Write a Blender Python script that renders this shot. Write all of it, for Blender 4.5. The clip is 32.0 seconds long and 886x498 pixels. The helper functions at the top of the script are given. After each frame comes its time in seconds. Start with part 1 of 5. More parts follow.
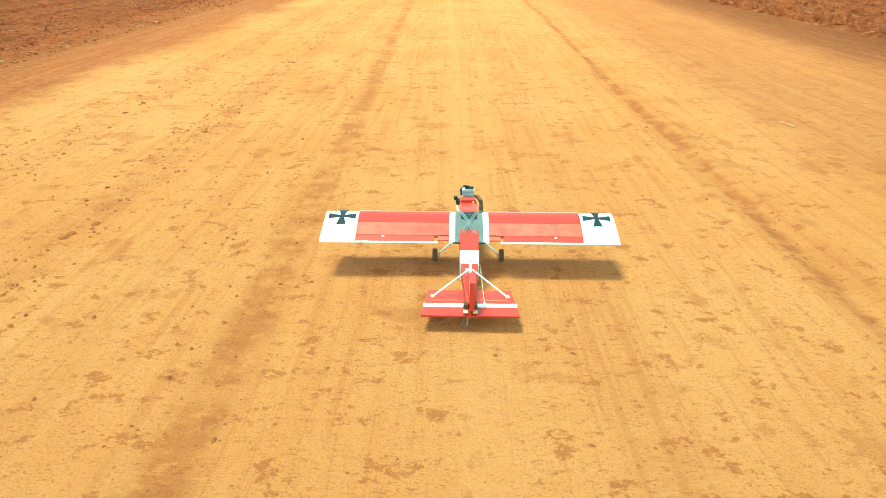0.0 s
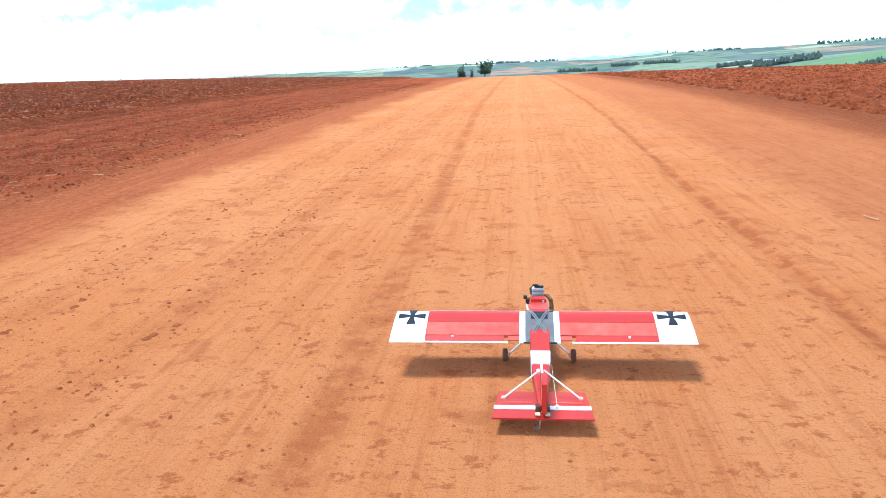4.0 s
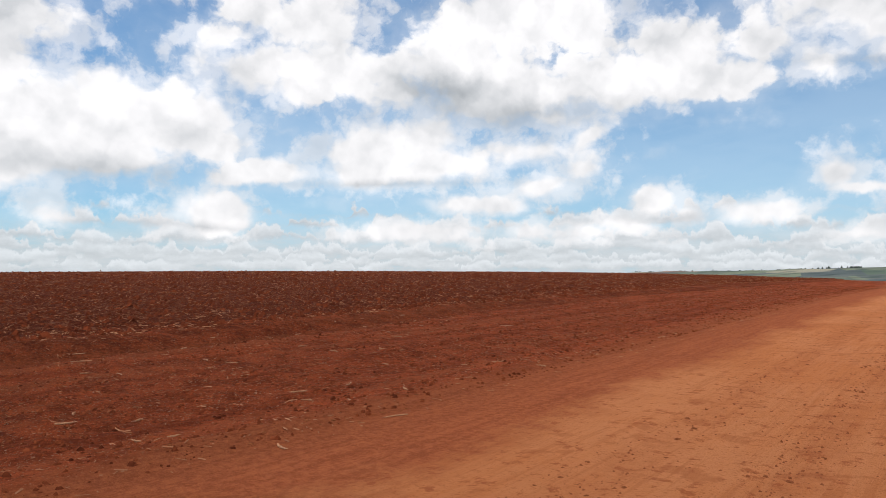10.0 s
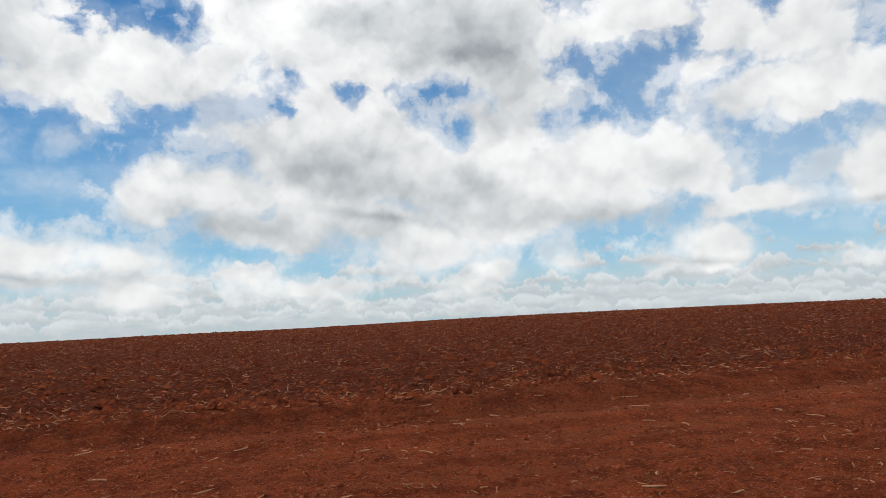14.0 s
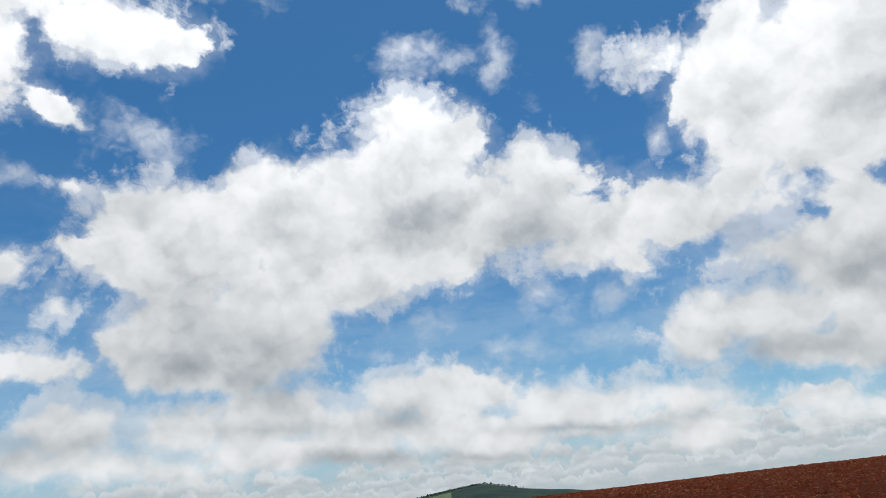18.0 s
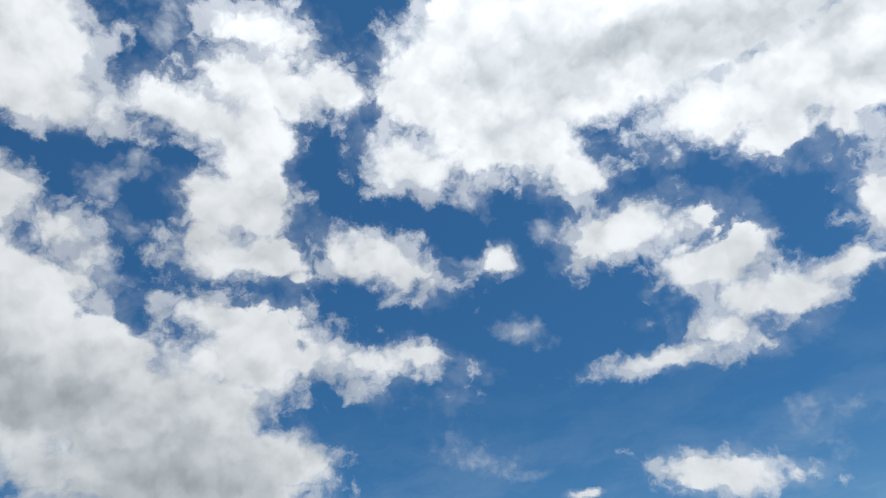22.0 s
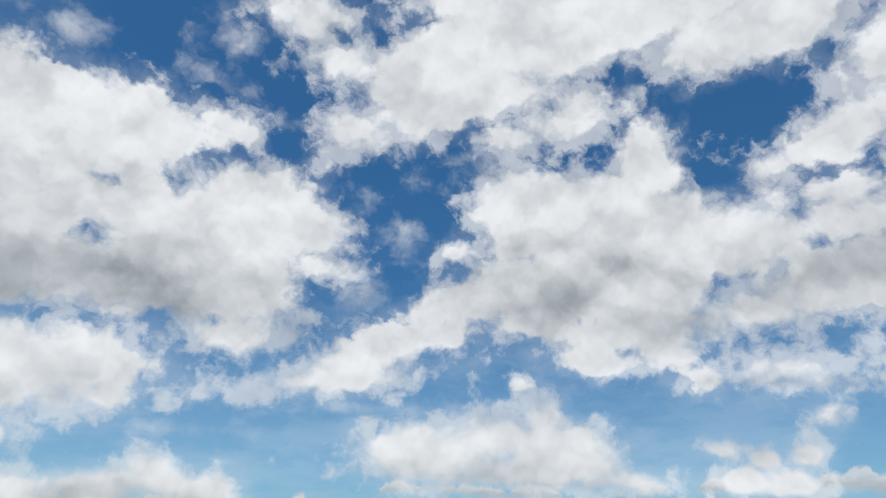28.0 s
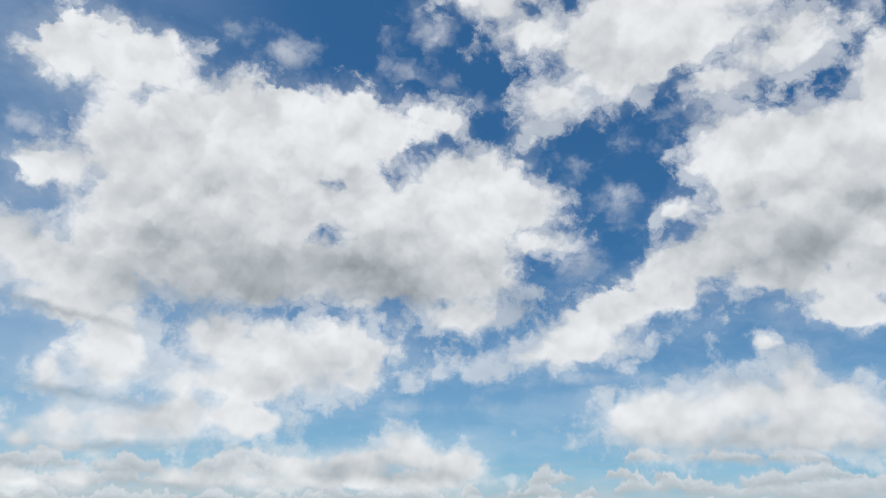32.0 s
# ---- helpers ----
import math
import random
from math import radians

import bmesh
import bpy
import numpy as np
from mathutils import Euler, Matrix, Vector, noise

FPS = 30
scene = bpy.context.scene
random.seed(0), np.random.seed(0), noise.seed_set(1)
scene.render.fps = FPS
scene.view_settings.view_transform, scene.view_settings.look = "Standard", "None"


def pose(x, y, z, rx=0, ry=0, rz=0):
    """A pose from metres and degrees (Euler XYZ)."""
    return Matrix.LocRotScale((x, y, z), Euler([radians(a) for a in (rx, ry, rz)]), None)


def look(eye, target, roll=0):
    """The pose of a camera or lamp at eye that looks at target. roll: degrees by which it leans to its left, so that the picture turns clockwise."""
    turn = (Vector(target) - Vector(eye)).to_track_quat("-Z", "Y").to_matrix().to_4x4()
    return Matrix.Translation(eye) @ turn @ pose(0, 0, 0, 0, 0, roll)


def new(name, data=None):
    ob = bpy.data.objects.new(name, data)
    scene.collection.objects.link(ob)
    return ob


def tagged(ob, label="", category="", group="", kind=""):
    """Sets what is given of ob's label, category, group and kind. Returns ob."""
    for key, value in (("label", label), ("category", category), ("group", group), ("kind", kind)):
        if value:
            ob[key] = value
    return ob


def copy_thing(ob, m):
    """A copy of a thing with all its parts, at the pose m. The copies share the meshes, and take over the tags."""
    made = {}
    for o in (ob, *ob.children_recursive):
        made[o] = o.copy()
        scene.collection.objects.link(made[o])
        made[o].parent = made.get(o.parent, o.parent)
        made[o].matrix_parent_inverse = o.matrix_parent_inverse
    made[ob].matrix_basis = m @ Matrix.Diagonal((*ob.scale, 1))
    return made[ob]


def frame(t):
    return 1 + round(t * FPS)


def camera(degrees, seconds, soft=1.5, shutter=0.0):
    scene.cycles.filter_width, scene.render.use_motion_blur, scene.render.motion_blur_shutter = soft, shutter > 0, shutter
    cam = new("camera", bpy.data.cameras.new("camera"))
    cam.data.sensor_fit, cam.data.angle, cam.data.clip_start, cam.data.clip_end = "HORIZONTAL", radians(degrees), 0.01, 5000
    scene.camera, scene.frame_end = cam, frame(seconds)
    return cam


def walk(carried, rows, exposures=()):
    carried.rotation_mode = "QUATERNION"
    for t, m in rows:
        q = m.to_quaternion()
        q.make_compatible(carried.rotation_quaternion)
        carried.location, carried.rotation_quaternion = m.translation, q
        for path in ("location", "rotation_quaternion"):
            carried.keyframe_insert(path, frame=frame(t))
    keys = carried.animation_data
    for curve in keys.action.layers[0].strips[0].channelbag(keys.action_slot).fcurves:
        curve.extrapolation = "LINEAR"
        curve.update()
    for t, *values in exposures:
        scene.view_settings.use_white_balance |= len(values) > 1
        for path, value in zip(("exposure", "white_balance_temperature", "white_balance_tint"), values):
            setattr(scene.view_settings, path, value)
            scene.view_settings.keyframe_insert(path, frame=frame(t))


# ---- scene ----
import itertools

cam = camera(63.44, 32.0, soft=0.6)
EYE = 1.6  # height of the hand-held camera above the track


def aim(x, y, yaw, pitch, lean):
    """Camera pose: compass turn to the left, tilt up, lean to the right."""
    return Matrix.Translation((x, y, EYE)) @ pose(0, 0, 0, 90 + pitch, 0, yaw) @ pose(0, 0, 0, 0, 0, -lean)


walk(cam, [
    (0.0, aim(0.00, 0.00, 0.61, -21.98, -0.20)),
    (0.5, aim(0.00, 0.00, 0.25, -21.35, -0.07)),
    (1.0, aim(0.00, 0.00, 0.08, -19.64, 0.12)),
    (1.5, aim(0.00, 0.00, 0.81, -18.76, 0.14)),
    (2.0, aim(0.00, 0.00, 2.01, -17.18, 0.37)),
    (2.5, aim(0.00, 0.00, 2.23, -15.78, 0.71)),
    (3.0, aim(0.00, 0.00, 3.49, -14.64, 0.44)),
    (3.5, aim(0.00, 0.00, 4.81, -14.54, 1.26)),
    (5.5, aim(0.00, 0.00, 10.58, -10.24, 2.57)),
    (6.0, aim(0.00, 0.00, 11.90, -8.95, 2.80)),
    (6.5, aim(-0.03, 0.03, 15.07, -6.86, 2.75)),
    (7.0, aim(-0.09, 0.09, 17.79, -7.03, 0.38)),
    (7.5, aim(-0.25, 0.25, 20.33, -4.22, 0.56)),
    (8.0, aim(-0.45, 0.42, 22.45, -1.06, 0.90)),
    (8.5, aim(-0.58, 0.55, 25.50, 3.01, 1.10)),
    (9.0, aim(-0.75, 0.68, 30.31, 2.86, 0.57)),
    (9.5, aim(-1.00, 0.83, 32.92, 2.43, -0.34)),
    (10.0, aim(-1.20, 0.95, 36.92, 2.03, 0.09)),
    (10.5, aim(-1.42, 1.06, 40.33, 2.65, 3.54)),
    (11.0, aim(-1.68, 1.15, 45.27, 2.43, 1.92)),
    (11.5, aim(-1.95, 1.21, 45.94, 7.21, 2.90)),
    (12.0, aim(-2.22, 1.27, 50.76, 4.51, 3.76)),
    (12.5, aim(-2.45, 1.32, 57.23, 5.59, 4.29)),
    (13.0, aim(-2.64, 1.33, 63.19, 5.10, 3.92)),
    (13.5, aim(-2.82, 1.29, 69.10, 6.19, 3.12)),
    (14.0, aim(-2.96, 1.21, 75.35, 5.73, 2.41)),
    (14.5, aim(-3.04, 1.16, 80.50, 7.51, 3.70)),
    (16.5, aim(-3.00, 1.05, 97.58, 14.11, 6.06)),
    (17.0, aim(-3.00, 1.05, 102.49, 15.71, 6.30)),
    (17.5, aim(-2.99, 1.05, 109.52, 17.10, 6.13)),
    (18.0, aim(-2.99, 1.05, 116.64, 19.38, 6.34)),
    (18.5, aim(-2.99, 1.06, 123.86, 22.26, 7.08)),
    (19.0, aim(-2.98, 1.06, 132.32, 28.12, 5.18)),
    (19.5, aim(-2.98, 1.06, 142.88, 29.47, 6.81)),
    (20.0, aim(-2.98, 1.06, 155.33, 32.20, 7.26)),
    (20.5, aim(-2.97, 1.06, 165.97, 35.12, 8.38)),
    (21.0, aim(-2.97, 1.06, 178.50, 37.26, 8.03)),
    (21.5, aim(-2.97, 1.07, 192.61, 38.13, 8.00)),
    (22.0, aim(-2.96, 1.07, 207.16, 37.58, 6.81)),
    (22.5, aim(-2.96, 1.07, 222.79, 38.15, 4.59)),
    (23.0, aim(-2.96, 1.07, 236.60, 38.35, 4.33)),
    (23.5, aim(-2.95, 1.07, 247.53, 37.59, 4.65)),
    (24.0, aim(-2.95, 1.07, 260.01, 36.57, 5.11)),
    (24.5, aim(-2.95, 1.08, 270.23, 36.95, 4.03)),
    (25.0, aim(-2.95, 1.08, 279.37, 35.34, 3.07)),
    (25.5, aim(-2.94, 1.08, 287.97, 34.72, 1.09)),
    (26.0, aim(-2.94, 1.08, 294.00, 31.40, 0.98)),
    (26.5, aim(-2.94, 1.08, 300.93, 28.88, 0.27)),
    (28.5, aim(-2.92, 1.09, 318.36, 22.77, -1.66)),
    (29.0, aim(-2.92, 1.09, 320.97, 21.57, -2.01)),
    (29.5, aim(-2.92, 1.09, 323.87, 21.14, -1.82)),
    (30.0, aim(-2.91, 1.09, 325.80, 21.18, -1.94)),
    (30.5, aim(-2.91, 1.10, 326.99, 21.34, -0.79)),
    (31.0, aim(-2.91, 1.10, 329.48, 20.55, -0.64)),
    (31.5, aim(-2.90, 1.10, 332.18, 20.45, -1.03)),
    (32.0, aim(-2.90, 1.10, 333.91, 21.56, -1.30)),
], exposures=[
    (0.0, 1.48, 5650, -62), (1.0, 1.45, 5700, -62), (1.5, 1.38, 5200, -24), (2.0, 1.42, 4900, -18), (3.0, 1.20, 5100, -14), (3.5, 1.16, 5150, -12),
    (6.0, 0.62, 5900, 15), (7.5, 0.32, 6200, 18), (8.5, -0.04, 6700, 14), (9.0, -0.18, 6700, 12), (11.0, -0.16, 6700, 12),
    (13.0, -0.28, 6700, 10), (14.5, -0.36, 6700, 9), (16.5, -0.50, 6700, 9), (17.5, -0.50, 6600, 9), (19.0, -0.46, 6500, 9), (20.5, -0.58, 6400, 8), (21.5, -0.58, 6400, 8), (23.0, -0.42, 6450, 8),
    (25.0, -0.50, 6450, 9), (26.0, -0.44, 6400, 9), (29.0, -0.46, 6500, 9), (32.0, -0.46, 6500, 9)])

# ---- sky, clouds and sun ----
SUN_AZ, SUN_EL = 108.0, 76.0  # degrees; azimuth counted to the left of the track's far end
scene.view_settings.exposure = 0.0
CLOUDS, WISPS, GAPS, BASES = [], [], [], []


def puff(az, el, a, b, tilt=0):
    """One swelling of a cloud: direction, half length and half height in degrees."""
    CLOUDS.append((az, el, a, b, tilt, 1.0))


def wisp(az, el, a, b, tilt=0):
    WISPS.append((az, el, a, b, tilt, 0.7))


def gap(az, el, a, b, tilt=0):
    GAPS.append((az, el, a, b, tilt, 0.35))


def base(az, el, a, b, tilt=0):
    """The grey underside of a thick cloud."""
    BASES.append((az, el, a, b, tilt, 1.0))


puff(0.2, 5.2, 1.4, 0.6, 8)
puff(0.4, 15.8, 3.3, 2.5, -10)
puff(0.7, 31.6, 3.9, 2.0, 22)
puff(1.1, 28.7, 2.4, 2.0, -76)
puff(1.4, 32.6, 4.6, 2.2, -9)
puff(2.0, 16.5, 1.9, 1.4, 11)
puff(2.7, 9.9, 1.7, 1.3, -6)
puff(2.9, 2.5, 2.4, 0.6, -2)
puff(3.4, 5.2, 1.0, 0.6, -3)
puff(4.0, 14.8, 4.2, 1.1, -8)
puff(5.1, 31.9, 3.6, 1.7, 19)
puff(5.2, 24.1, 2.5, 1.7, 15)
puff(6.2, 17.8, 5.8, 2.4, -14)
puff(6.6, 2.8, 2.2, 0.7, -2)
puff(6.9, 6.0, 2.2, 0.4, -3)
puff(8.2, 7.1, 1.5, 1.3, -3)
puff(9.0, 14.6, 2.0, 1.1, -6)
puff(12.2, 16.5, 2.6, 1.5, 26)
puff(13.3, 4.6, 3.2, 1.0, 1)
puff(15.6, 14.3, 3.0, 1.3, 6)
puff(18.0, 4.5, 1.3, 0.8, -2)
puff(18.2, 17.0, 3.3, 1.8, -4)
puff(20.0, 15.0, 5.0, 1.8, 9)
puff(20.1, 5.4, 2.1, 1.3, -2)
puff(22.4, 3.7, 2.6, 0.9, -1)
puff(24.9, 14.8, 5.6, 2.1, -2)
puff(25.4, 10.7, 2.1, 0.7, 29)
puff(25.9, 8.2, 2.1, 1.2, -1)
puff(28.2, 3.3, 4.4, 1.0, -1)
puff(28.6, 12.3, 4.8, 1.0, -1)
puff(28.6, 6.9, 3.9, 1.2, 9)
puff(29.4, 20.0, 7.2, 3.0, -1)
puff(29.5, 9.6, 3.9, 1.3, -1)
puff(31.3, 14.1, 7.4, 2.5, -0)
puff(32.3, 5.4, 2.6, 0.9, -0)
puff(34.0, 18.3, 3.8, 2.4, 1)
puff(35.9, 8.8, 4.3, 1.7, 0)
puff(36.3, 16.2, 4.7, 2.9, 1)
puff(36.3, 5.4, 3.0, 1.0, -0)
puff(38.1, 11.2, 2.5, 2.1, 1)
puff(38.6, 3.4, 5.2, 1.0, -0)
puff(40.3, 14.4, 3.8, 1.9, 2)
puff(40.3, 7.8, 6.4, 1.4, 1)
puff(42.5, 9.6, 4.6, 2.3, 1)
puff(45.1, 15.4, 8.1, 1.6, 11)
puff(46.6, 20.6, 2.9, 1.3, 14)
puff(47.3, 19.3, 4.7, 2.1, 10)
puff(49.7, 7.8, 3.5, 1.0, 2)
puff(49.7, 15.5, 7.0, 1.5, 15)
puff(50.2, 16.1, 6.9, 1.4, 11)
puff(51.2, 8.2, 3.5, 0.9, 11)
puff(51.7, 20.5, 2.4, 2.3, 55)
puff(54.7, 17.7, 3.4, 1.6, 22)
puff(55.0, 4.8, 3.9, 1.7, -3)
puff(56.5, 10.7, 4.8, 1.5, -8)
puff(58.2, 4.1, 1.7, 1.2, -3)
puff(58.8, 22.8, 4.9, 1.8, -5)
puff(60.3, 22.4, 7.0, 2.0, 10)
puff(60.4, 11.8, 8.5, 3.0, -2)
puff(65.4, 9.3, 8.3, 2.5, -1)
puff(65.6, 4.3, 2.1, 1.1, -3)
puff(69.2, 17.7, 5.8, 2.3, 2)
puff(69.6, 14.9, 3.9, 2.1, -4)
puff(69.9, 21.3, 5.7, 3.4, 3)
puff(70.3, 11.1, 5.1, 2.8, -0)
puff(70.4, 7.3, 5.9, 1.5, -1)
puff(71.5, 12.4, 2.6, 3.0, -15)
puff(71.7, 22.2, 5.8, 6.4, -20)
puff(71.8, 3.9, 2.3, 1.2, -3)
puff(73.2, 8.3, 4.0, 2.6, -12)
puff(73.5, 2.5, 1.9, 1.2, -8)
puff(73.9, 12.0, 3.0, 2.6, -3)
puff(74.9, 19.5, 6.4, 2.5, -2)
puff(76.1, 11.8, 6.1, 3.1, -13)
puff(76.9, 5.8, 5.7, 2.4, -2)
puff(78.0, 12.2, 3.9, 2.6, -2)
puff(78.8, 14.9, 4.3, 2.1, -1)
puff(80.2, 20.5, 7.0, 2.2, -15)
puff(80.8, 8.1, 8.3, 2.4, -10)
puff(81.2, 25.8, 9.7, 6.4, -16)
puff(84.0, 12.6, 8.8, 3.8, -11)
puff(84.1, 16.5, 3.6, 2.0, -12)
puff(85.9, 3.0, 3.1, 1.1, -7)
puff(86.6, 21.9, 6.6, 2.8, -12)
puff(89.2, 7.7, 6.6, 1.8, -8)
puff(89.6, 30.7, 2.4, 2.8, -13)
puff(90.3, 14.6, 4.6, 2.1, -10)
puff(90.4, 27.0, 5.0, 4.5, -12)
puff(90.8, 3.6, 3.7, 1.4, -7)
puff(93.1, 11.0, 6.0, 2.6, -8)
puff(93.7, 19.2, 6.5, 2.5, 6)
puff(97.2, 31.1, 2.5, 1.5, -9)
puff(97.8, 9.8, 3.0, 2.4, -7)
puff(98.8, 2.8, 4.3, 1.4, -6)
puff(98.9, 19.4, 6.2, 2.8, -7)
puff(99.3, 5.5, 4.3, 1.6, -7)
puff(105.3, 17.8, 5.7, 1.9, -5)
puff(106.5, 5.4, 5.2, 2.1, -6)
puff(108.1, 23.9, 3.9, 3.0, -4)
puff(109.1, 6.5, 3.9, 1.6, -5)
puff(112.6, 21.5, 9.4, 3.9, -3)
puff(114.0, 4.4, 5.9, 1.8, -5)
puff(116.0, 27.6, 3.7, 3.3, 0)
puff(116.9, 8.1, 5.0, 1.6, -4)
puff(118.7, 29.3, 4.4, 2.8, 2)
puff(119.0, 8.0, 4.7, 2.0, -6)
puff(119.8, 24.6, 7.2, 4.6, 1)
puff(121.9, 5.7, 8.5, 1.9, -6)
puff(122.2, 8.4, 2.7, 2.0, -4)
puff(123.1, 4.4, 5.0, 1.7, -5)
puff(124.2, 18.6, 9.7, 3.7, 1)
puff(124.5, 44.1, 3.6, 1.9, -10)
puff(125.4, 5.6, 5.5, 2.2, -5)
puff(128.1, 7.2, 3.2, 1.5, -3)
puff(128.3, 21.4, 5.8, 4.8, 3)
puff(130.4, 7.7, 5.3, 2.2, -4)
puff(130.5, 4.6, 3.1, 1.4, -4)
puff(130.9, 15.2, 5.2, 4.3, 1)
puff(131.2, 25.2, 3.8, 2.3, 6)
puff(132.5, 12.1, 4.4, 2.6, -0)
puff(133.0, 7.4, 2.6, 1.8, -3)
puff(133.3, 11.7, 4.9, 2.4, -3)
puff(133.6, 5.2, 2.6, 1.8, -4)
puff(133.7, 22.2, 4.0, 3.4, 6)
puff(135.3, 45.5, 6.6, 2.3, -3)
puff(137.4, 7.0, 4.6, 2.1, -4)
puff(137.5, 13.6, 5.1, 3.7, -2)
puff(137.6, 20.4, 6.3, 5.0, 1)
puff(139.2, 4.4, 5.5, 1.5, -5)
puff(139.8, 12.0, 2.4, 2.0, -88)
puff(140.6, 12.9, 2.2, 2.4, -1)
puff(141.0, 22.8, 3.3, 2.8, 3)
puff(142.9, 19.4, 2.1, 1.5, 2)
puff(143.7, 35.7, 5.4, 2.6, 2)
puff(144.8, 7.5, 4.0, 1.9, -3)
puff(144.8, 7.5, 4.4, 2.0, -3)
puff(145.0, 19.8, 1.7, 1.2, -1)
puff(146.1, 24.4, 1.5, 0.6, 0)
puff(146.3, 15.8, 1.4, 0.8, -1)
puff(146.9, 11.7, 3.2, 0.7, -0)
puff(147.1, 5.4, 3.6, 1.6, -4)
puff(147.3, 45.6, 4.8, 1.8, 6)
puff(147.6, 29.8, 2.1, 0.7, -26)
puff(148.3, 11.9, 3.9, 1.2, -2)
puff(150.3, 18.1, 1.8, 1.0, 0)
puff(152.4, 12.8, 2.2, 0.5, -1)
puff(152.7, 16.4, 1.8, 1.6, 1)
puff(155.2, 32.8, 4.8, 4.4, -84)
puff(155.7, 10.9, 2.1, 0.5, -1)
puff(155.7, 41.2, 8.3, 6.1, 69)
puff(158.5, 18.1, 0.9, 0.3, 3)
puff(159.3, 32.1, 6.2, 4.5, -19)
puff(160.1, 39.6, 8.3, 6.2, 13)
puff(162.9, 30.0, 6.2, 3.7, 11)
puff(164.7, 14.1, 1.2, 0.8, 3)
puff(165.3, 22.0, 3.2, 2.0, 8)
puff(166.0, 27.9, 2.8, 1.9, -14)
puff(166.4, 41.8, 7.5, 3.6, 19)
puff(166.8, 30.9, 3.6, 3.6, 14)
puff(170.6, 41.7, 10.4, 3.3, -13)
puff(172.0, 21.8, 0.8, 0.4, -10)
puff(174.0, 28.1, 2.4, 0.8, -10)
puff(180.2, 28.0, 5.0, 1.9, -7)
puff(181.2, 51.8, 19.8, 8.0, -6)
puff(182.9, 31.4, 3.5, 2.2, -6)
puff(183.4, 26.6, 2.4, 1.5, -6)
puff(187.6, 16.8, 3.7, 1.1, -13)
puff(189.3, 25.7, 4.5, 0.7, -3)
puff(189.5, 35.8, 4.2, 1.9, -2)
puff(192.3, 41.3, 1.8, 2.1, -38)
puff(195.6, 44.5, 5.1, 3.2, -36)
puff(198.6, 17.6, 1.0, 0.3, -9)
puff(201.7, 36.0, 1.2, 0.9, -27)
puff(204.0, 44.7, 3.7, 1.9, -29)
puff(204.3, 48.9, 5.7, 3.0, -30)
puff(208.8, 15.6, 2.9, 0.6, -13)
puff(209.8, 44.9, 4.3, 2.3, -24)
puff(210.7, 29.2, 2.2, 0.7, -7)
puff(213.0, 37.0, 5.2, 1.9, -19)
puff(215.4, 29.3, 4.7, 1.3, -7)
puff(218.0, 50.6, 2.4, 2.0, -19)
puff(222.3, 29.4, 6.7, 1.5, -12)
puff(223.1, 22.3, 4.0, 2.3, -9)
puff(225.9, 20.2, 6.1, 2.3, -8)
puff(226.3, 31.9, 6.0, 1.7, -10)
puff(226.4, 28.8, 4.7, 1.6, -9)
puff(226.6, 45.1, 2.5, 4.3, -11)
puff(227.1, 50.5, 5.5, 2.4, -2)
puff(227.2, 37.5, 4.8, 1.9, -10)
puff(227.3, 54.4, 3.3, 2.0, -12)
puff(227.4, 41.6, 4.3, 2.5, -10)
puff(232.0, 25.5, 8.6, 3.8, -6)
puff(232.6, 47.1, 4.8, 2.0, -7)
puff(234.9, 21.1, 10.5, 2.4, -5)
puff(236.6, 29.4, 3.9, 2.0, -4)
puff(241.5, 36.8, 2.6, 1.7, -1)
puff(241.7, 26.2, 10.7, 4.6, -2)
puff(244.8, 32.3, 4.8, 2.9, 0)
puff(244.9, 29.6, 4.3, 4.6, -22)
puff(246.9, 23.2, 2.6, 3.0, -18)
puff(247.5, 45.7, 6.9, 2.1, 4)
puff(247.7, 38.5, 2.1, 1.9, 43)
puff(247.9, 32.8, 4.3, 2.7, -22)
puff(248.6, 47.5, 5.5, 2.3, -11)
puff(250.2, 18.8, 2.6, 0.9, -14)
puff(250.9, 25.5, 7.2, 4.3, -17)
puff(251.9, 31.3, 8.4, 3.7, 4)
puff(253.1, 49.6, 7.4, 4.2, -7)
puff(253.2, 31.3, 5.7, 3.2, -18)
puff(256.6, 21.4, 4.5, 1.9, -12)
puff(257.0, 17.4, 3.7, 1.4, -2)
puff(257.1, 32.6, 5.2, 2.5, 7)
puff(258.0, 23.8, 5.8, 2.4, -12)
puff(258.2, 28.2, 3.1, 1.6, 6)
puff(258.7, 32.7, 5.2, 2.4, -15)
puff(260.4, 49.4, 8.9, 3.6, -8)
puff(260.8, 53.7, 3.5, 3.1, 16)
puff(262.2, 25.4, 5.3, 2.4, -11)
puff(263.0, 16.8, 5.0, 1.4, -8)
puff(263.2, 21.3, 4.8, 1.5, 1)
puff(264.0, 33.4, 6.8, 2.4, 3)
puff(264.8, 26.2, 4.7, 2.3, 9)
puff(267.7, 34.3, 5.1, 1.7, -10)
puff(268.4, 44.3, 6.0, 2.9, -11)
puff(268.6, 26.8, 1.3, 0.9, -8)
puff(269.2, 25.9, 2.3, 1.8, 11)
puff(269.3, 20.0, 2.4, 1.6, -6)
puff(269.8, 31.5, 5.2, 1.5, 14)
puff(269.8, 48.8, 9.6, 6.2, 22)
puff(270.3, 49.8, 7.2, 5.3, -10)
puff(272.6, 19.5, 8.4, 2.6, -5)
puff(273.2, 33.9, 5.3, 2.6, 18)
puff(273.4, 32.3, 6.6, 2.5, -6)
puff(274.1, 40.4, 5.5, 2.7, 22)
puff(274.3, 46.3, 3.9, 3.4, -7)
puff(275.2, 34.7, 5.3, 2.6, -5)
puff(276.5, 22.8, 5.6, 2.0, -4)
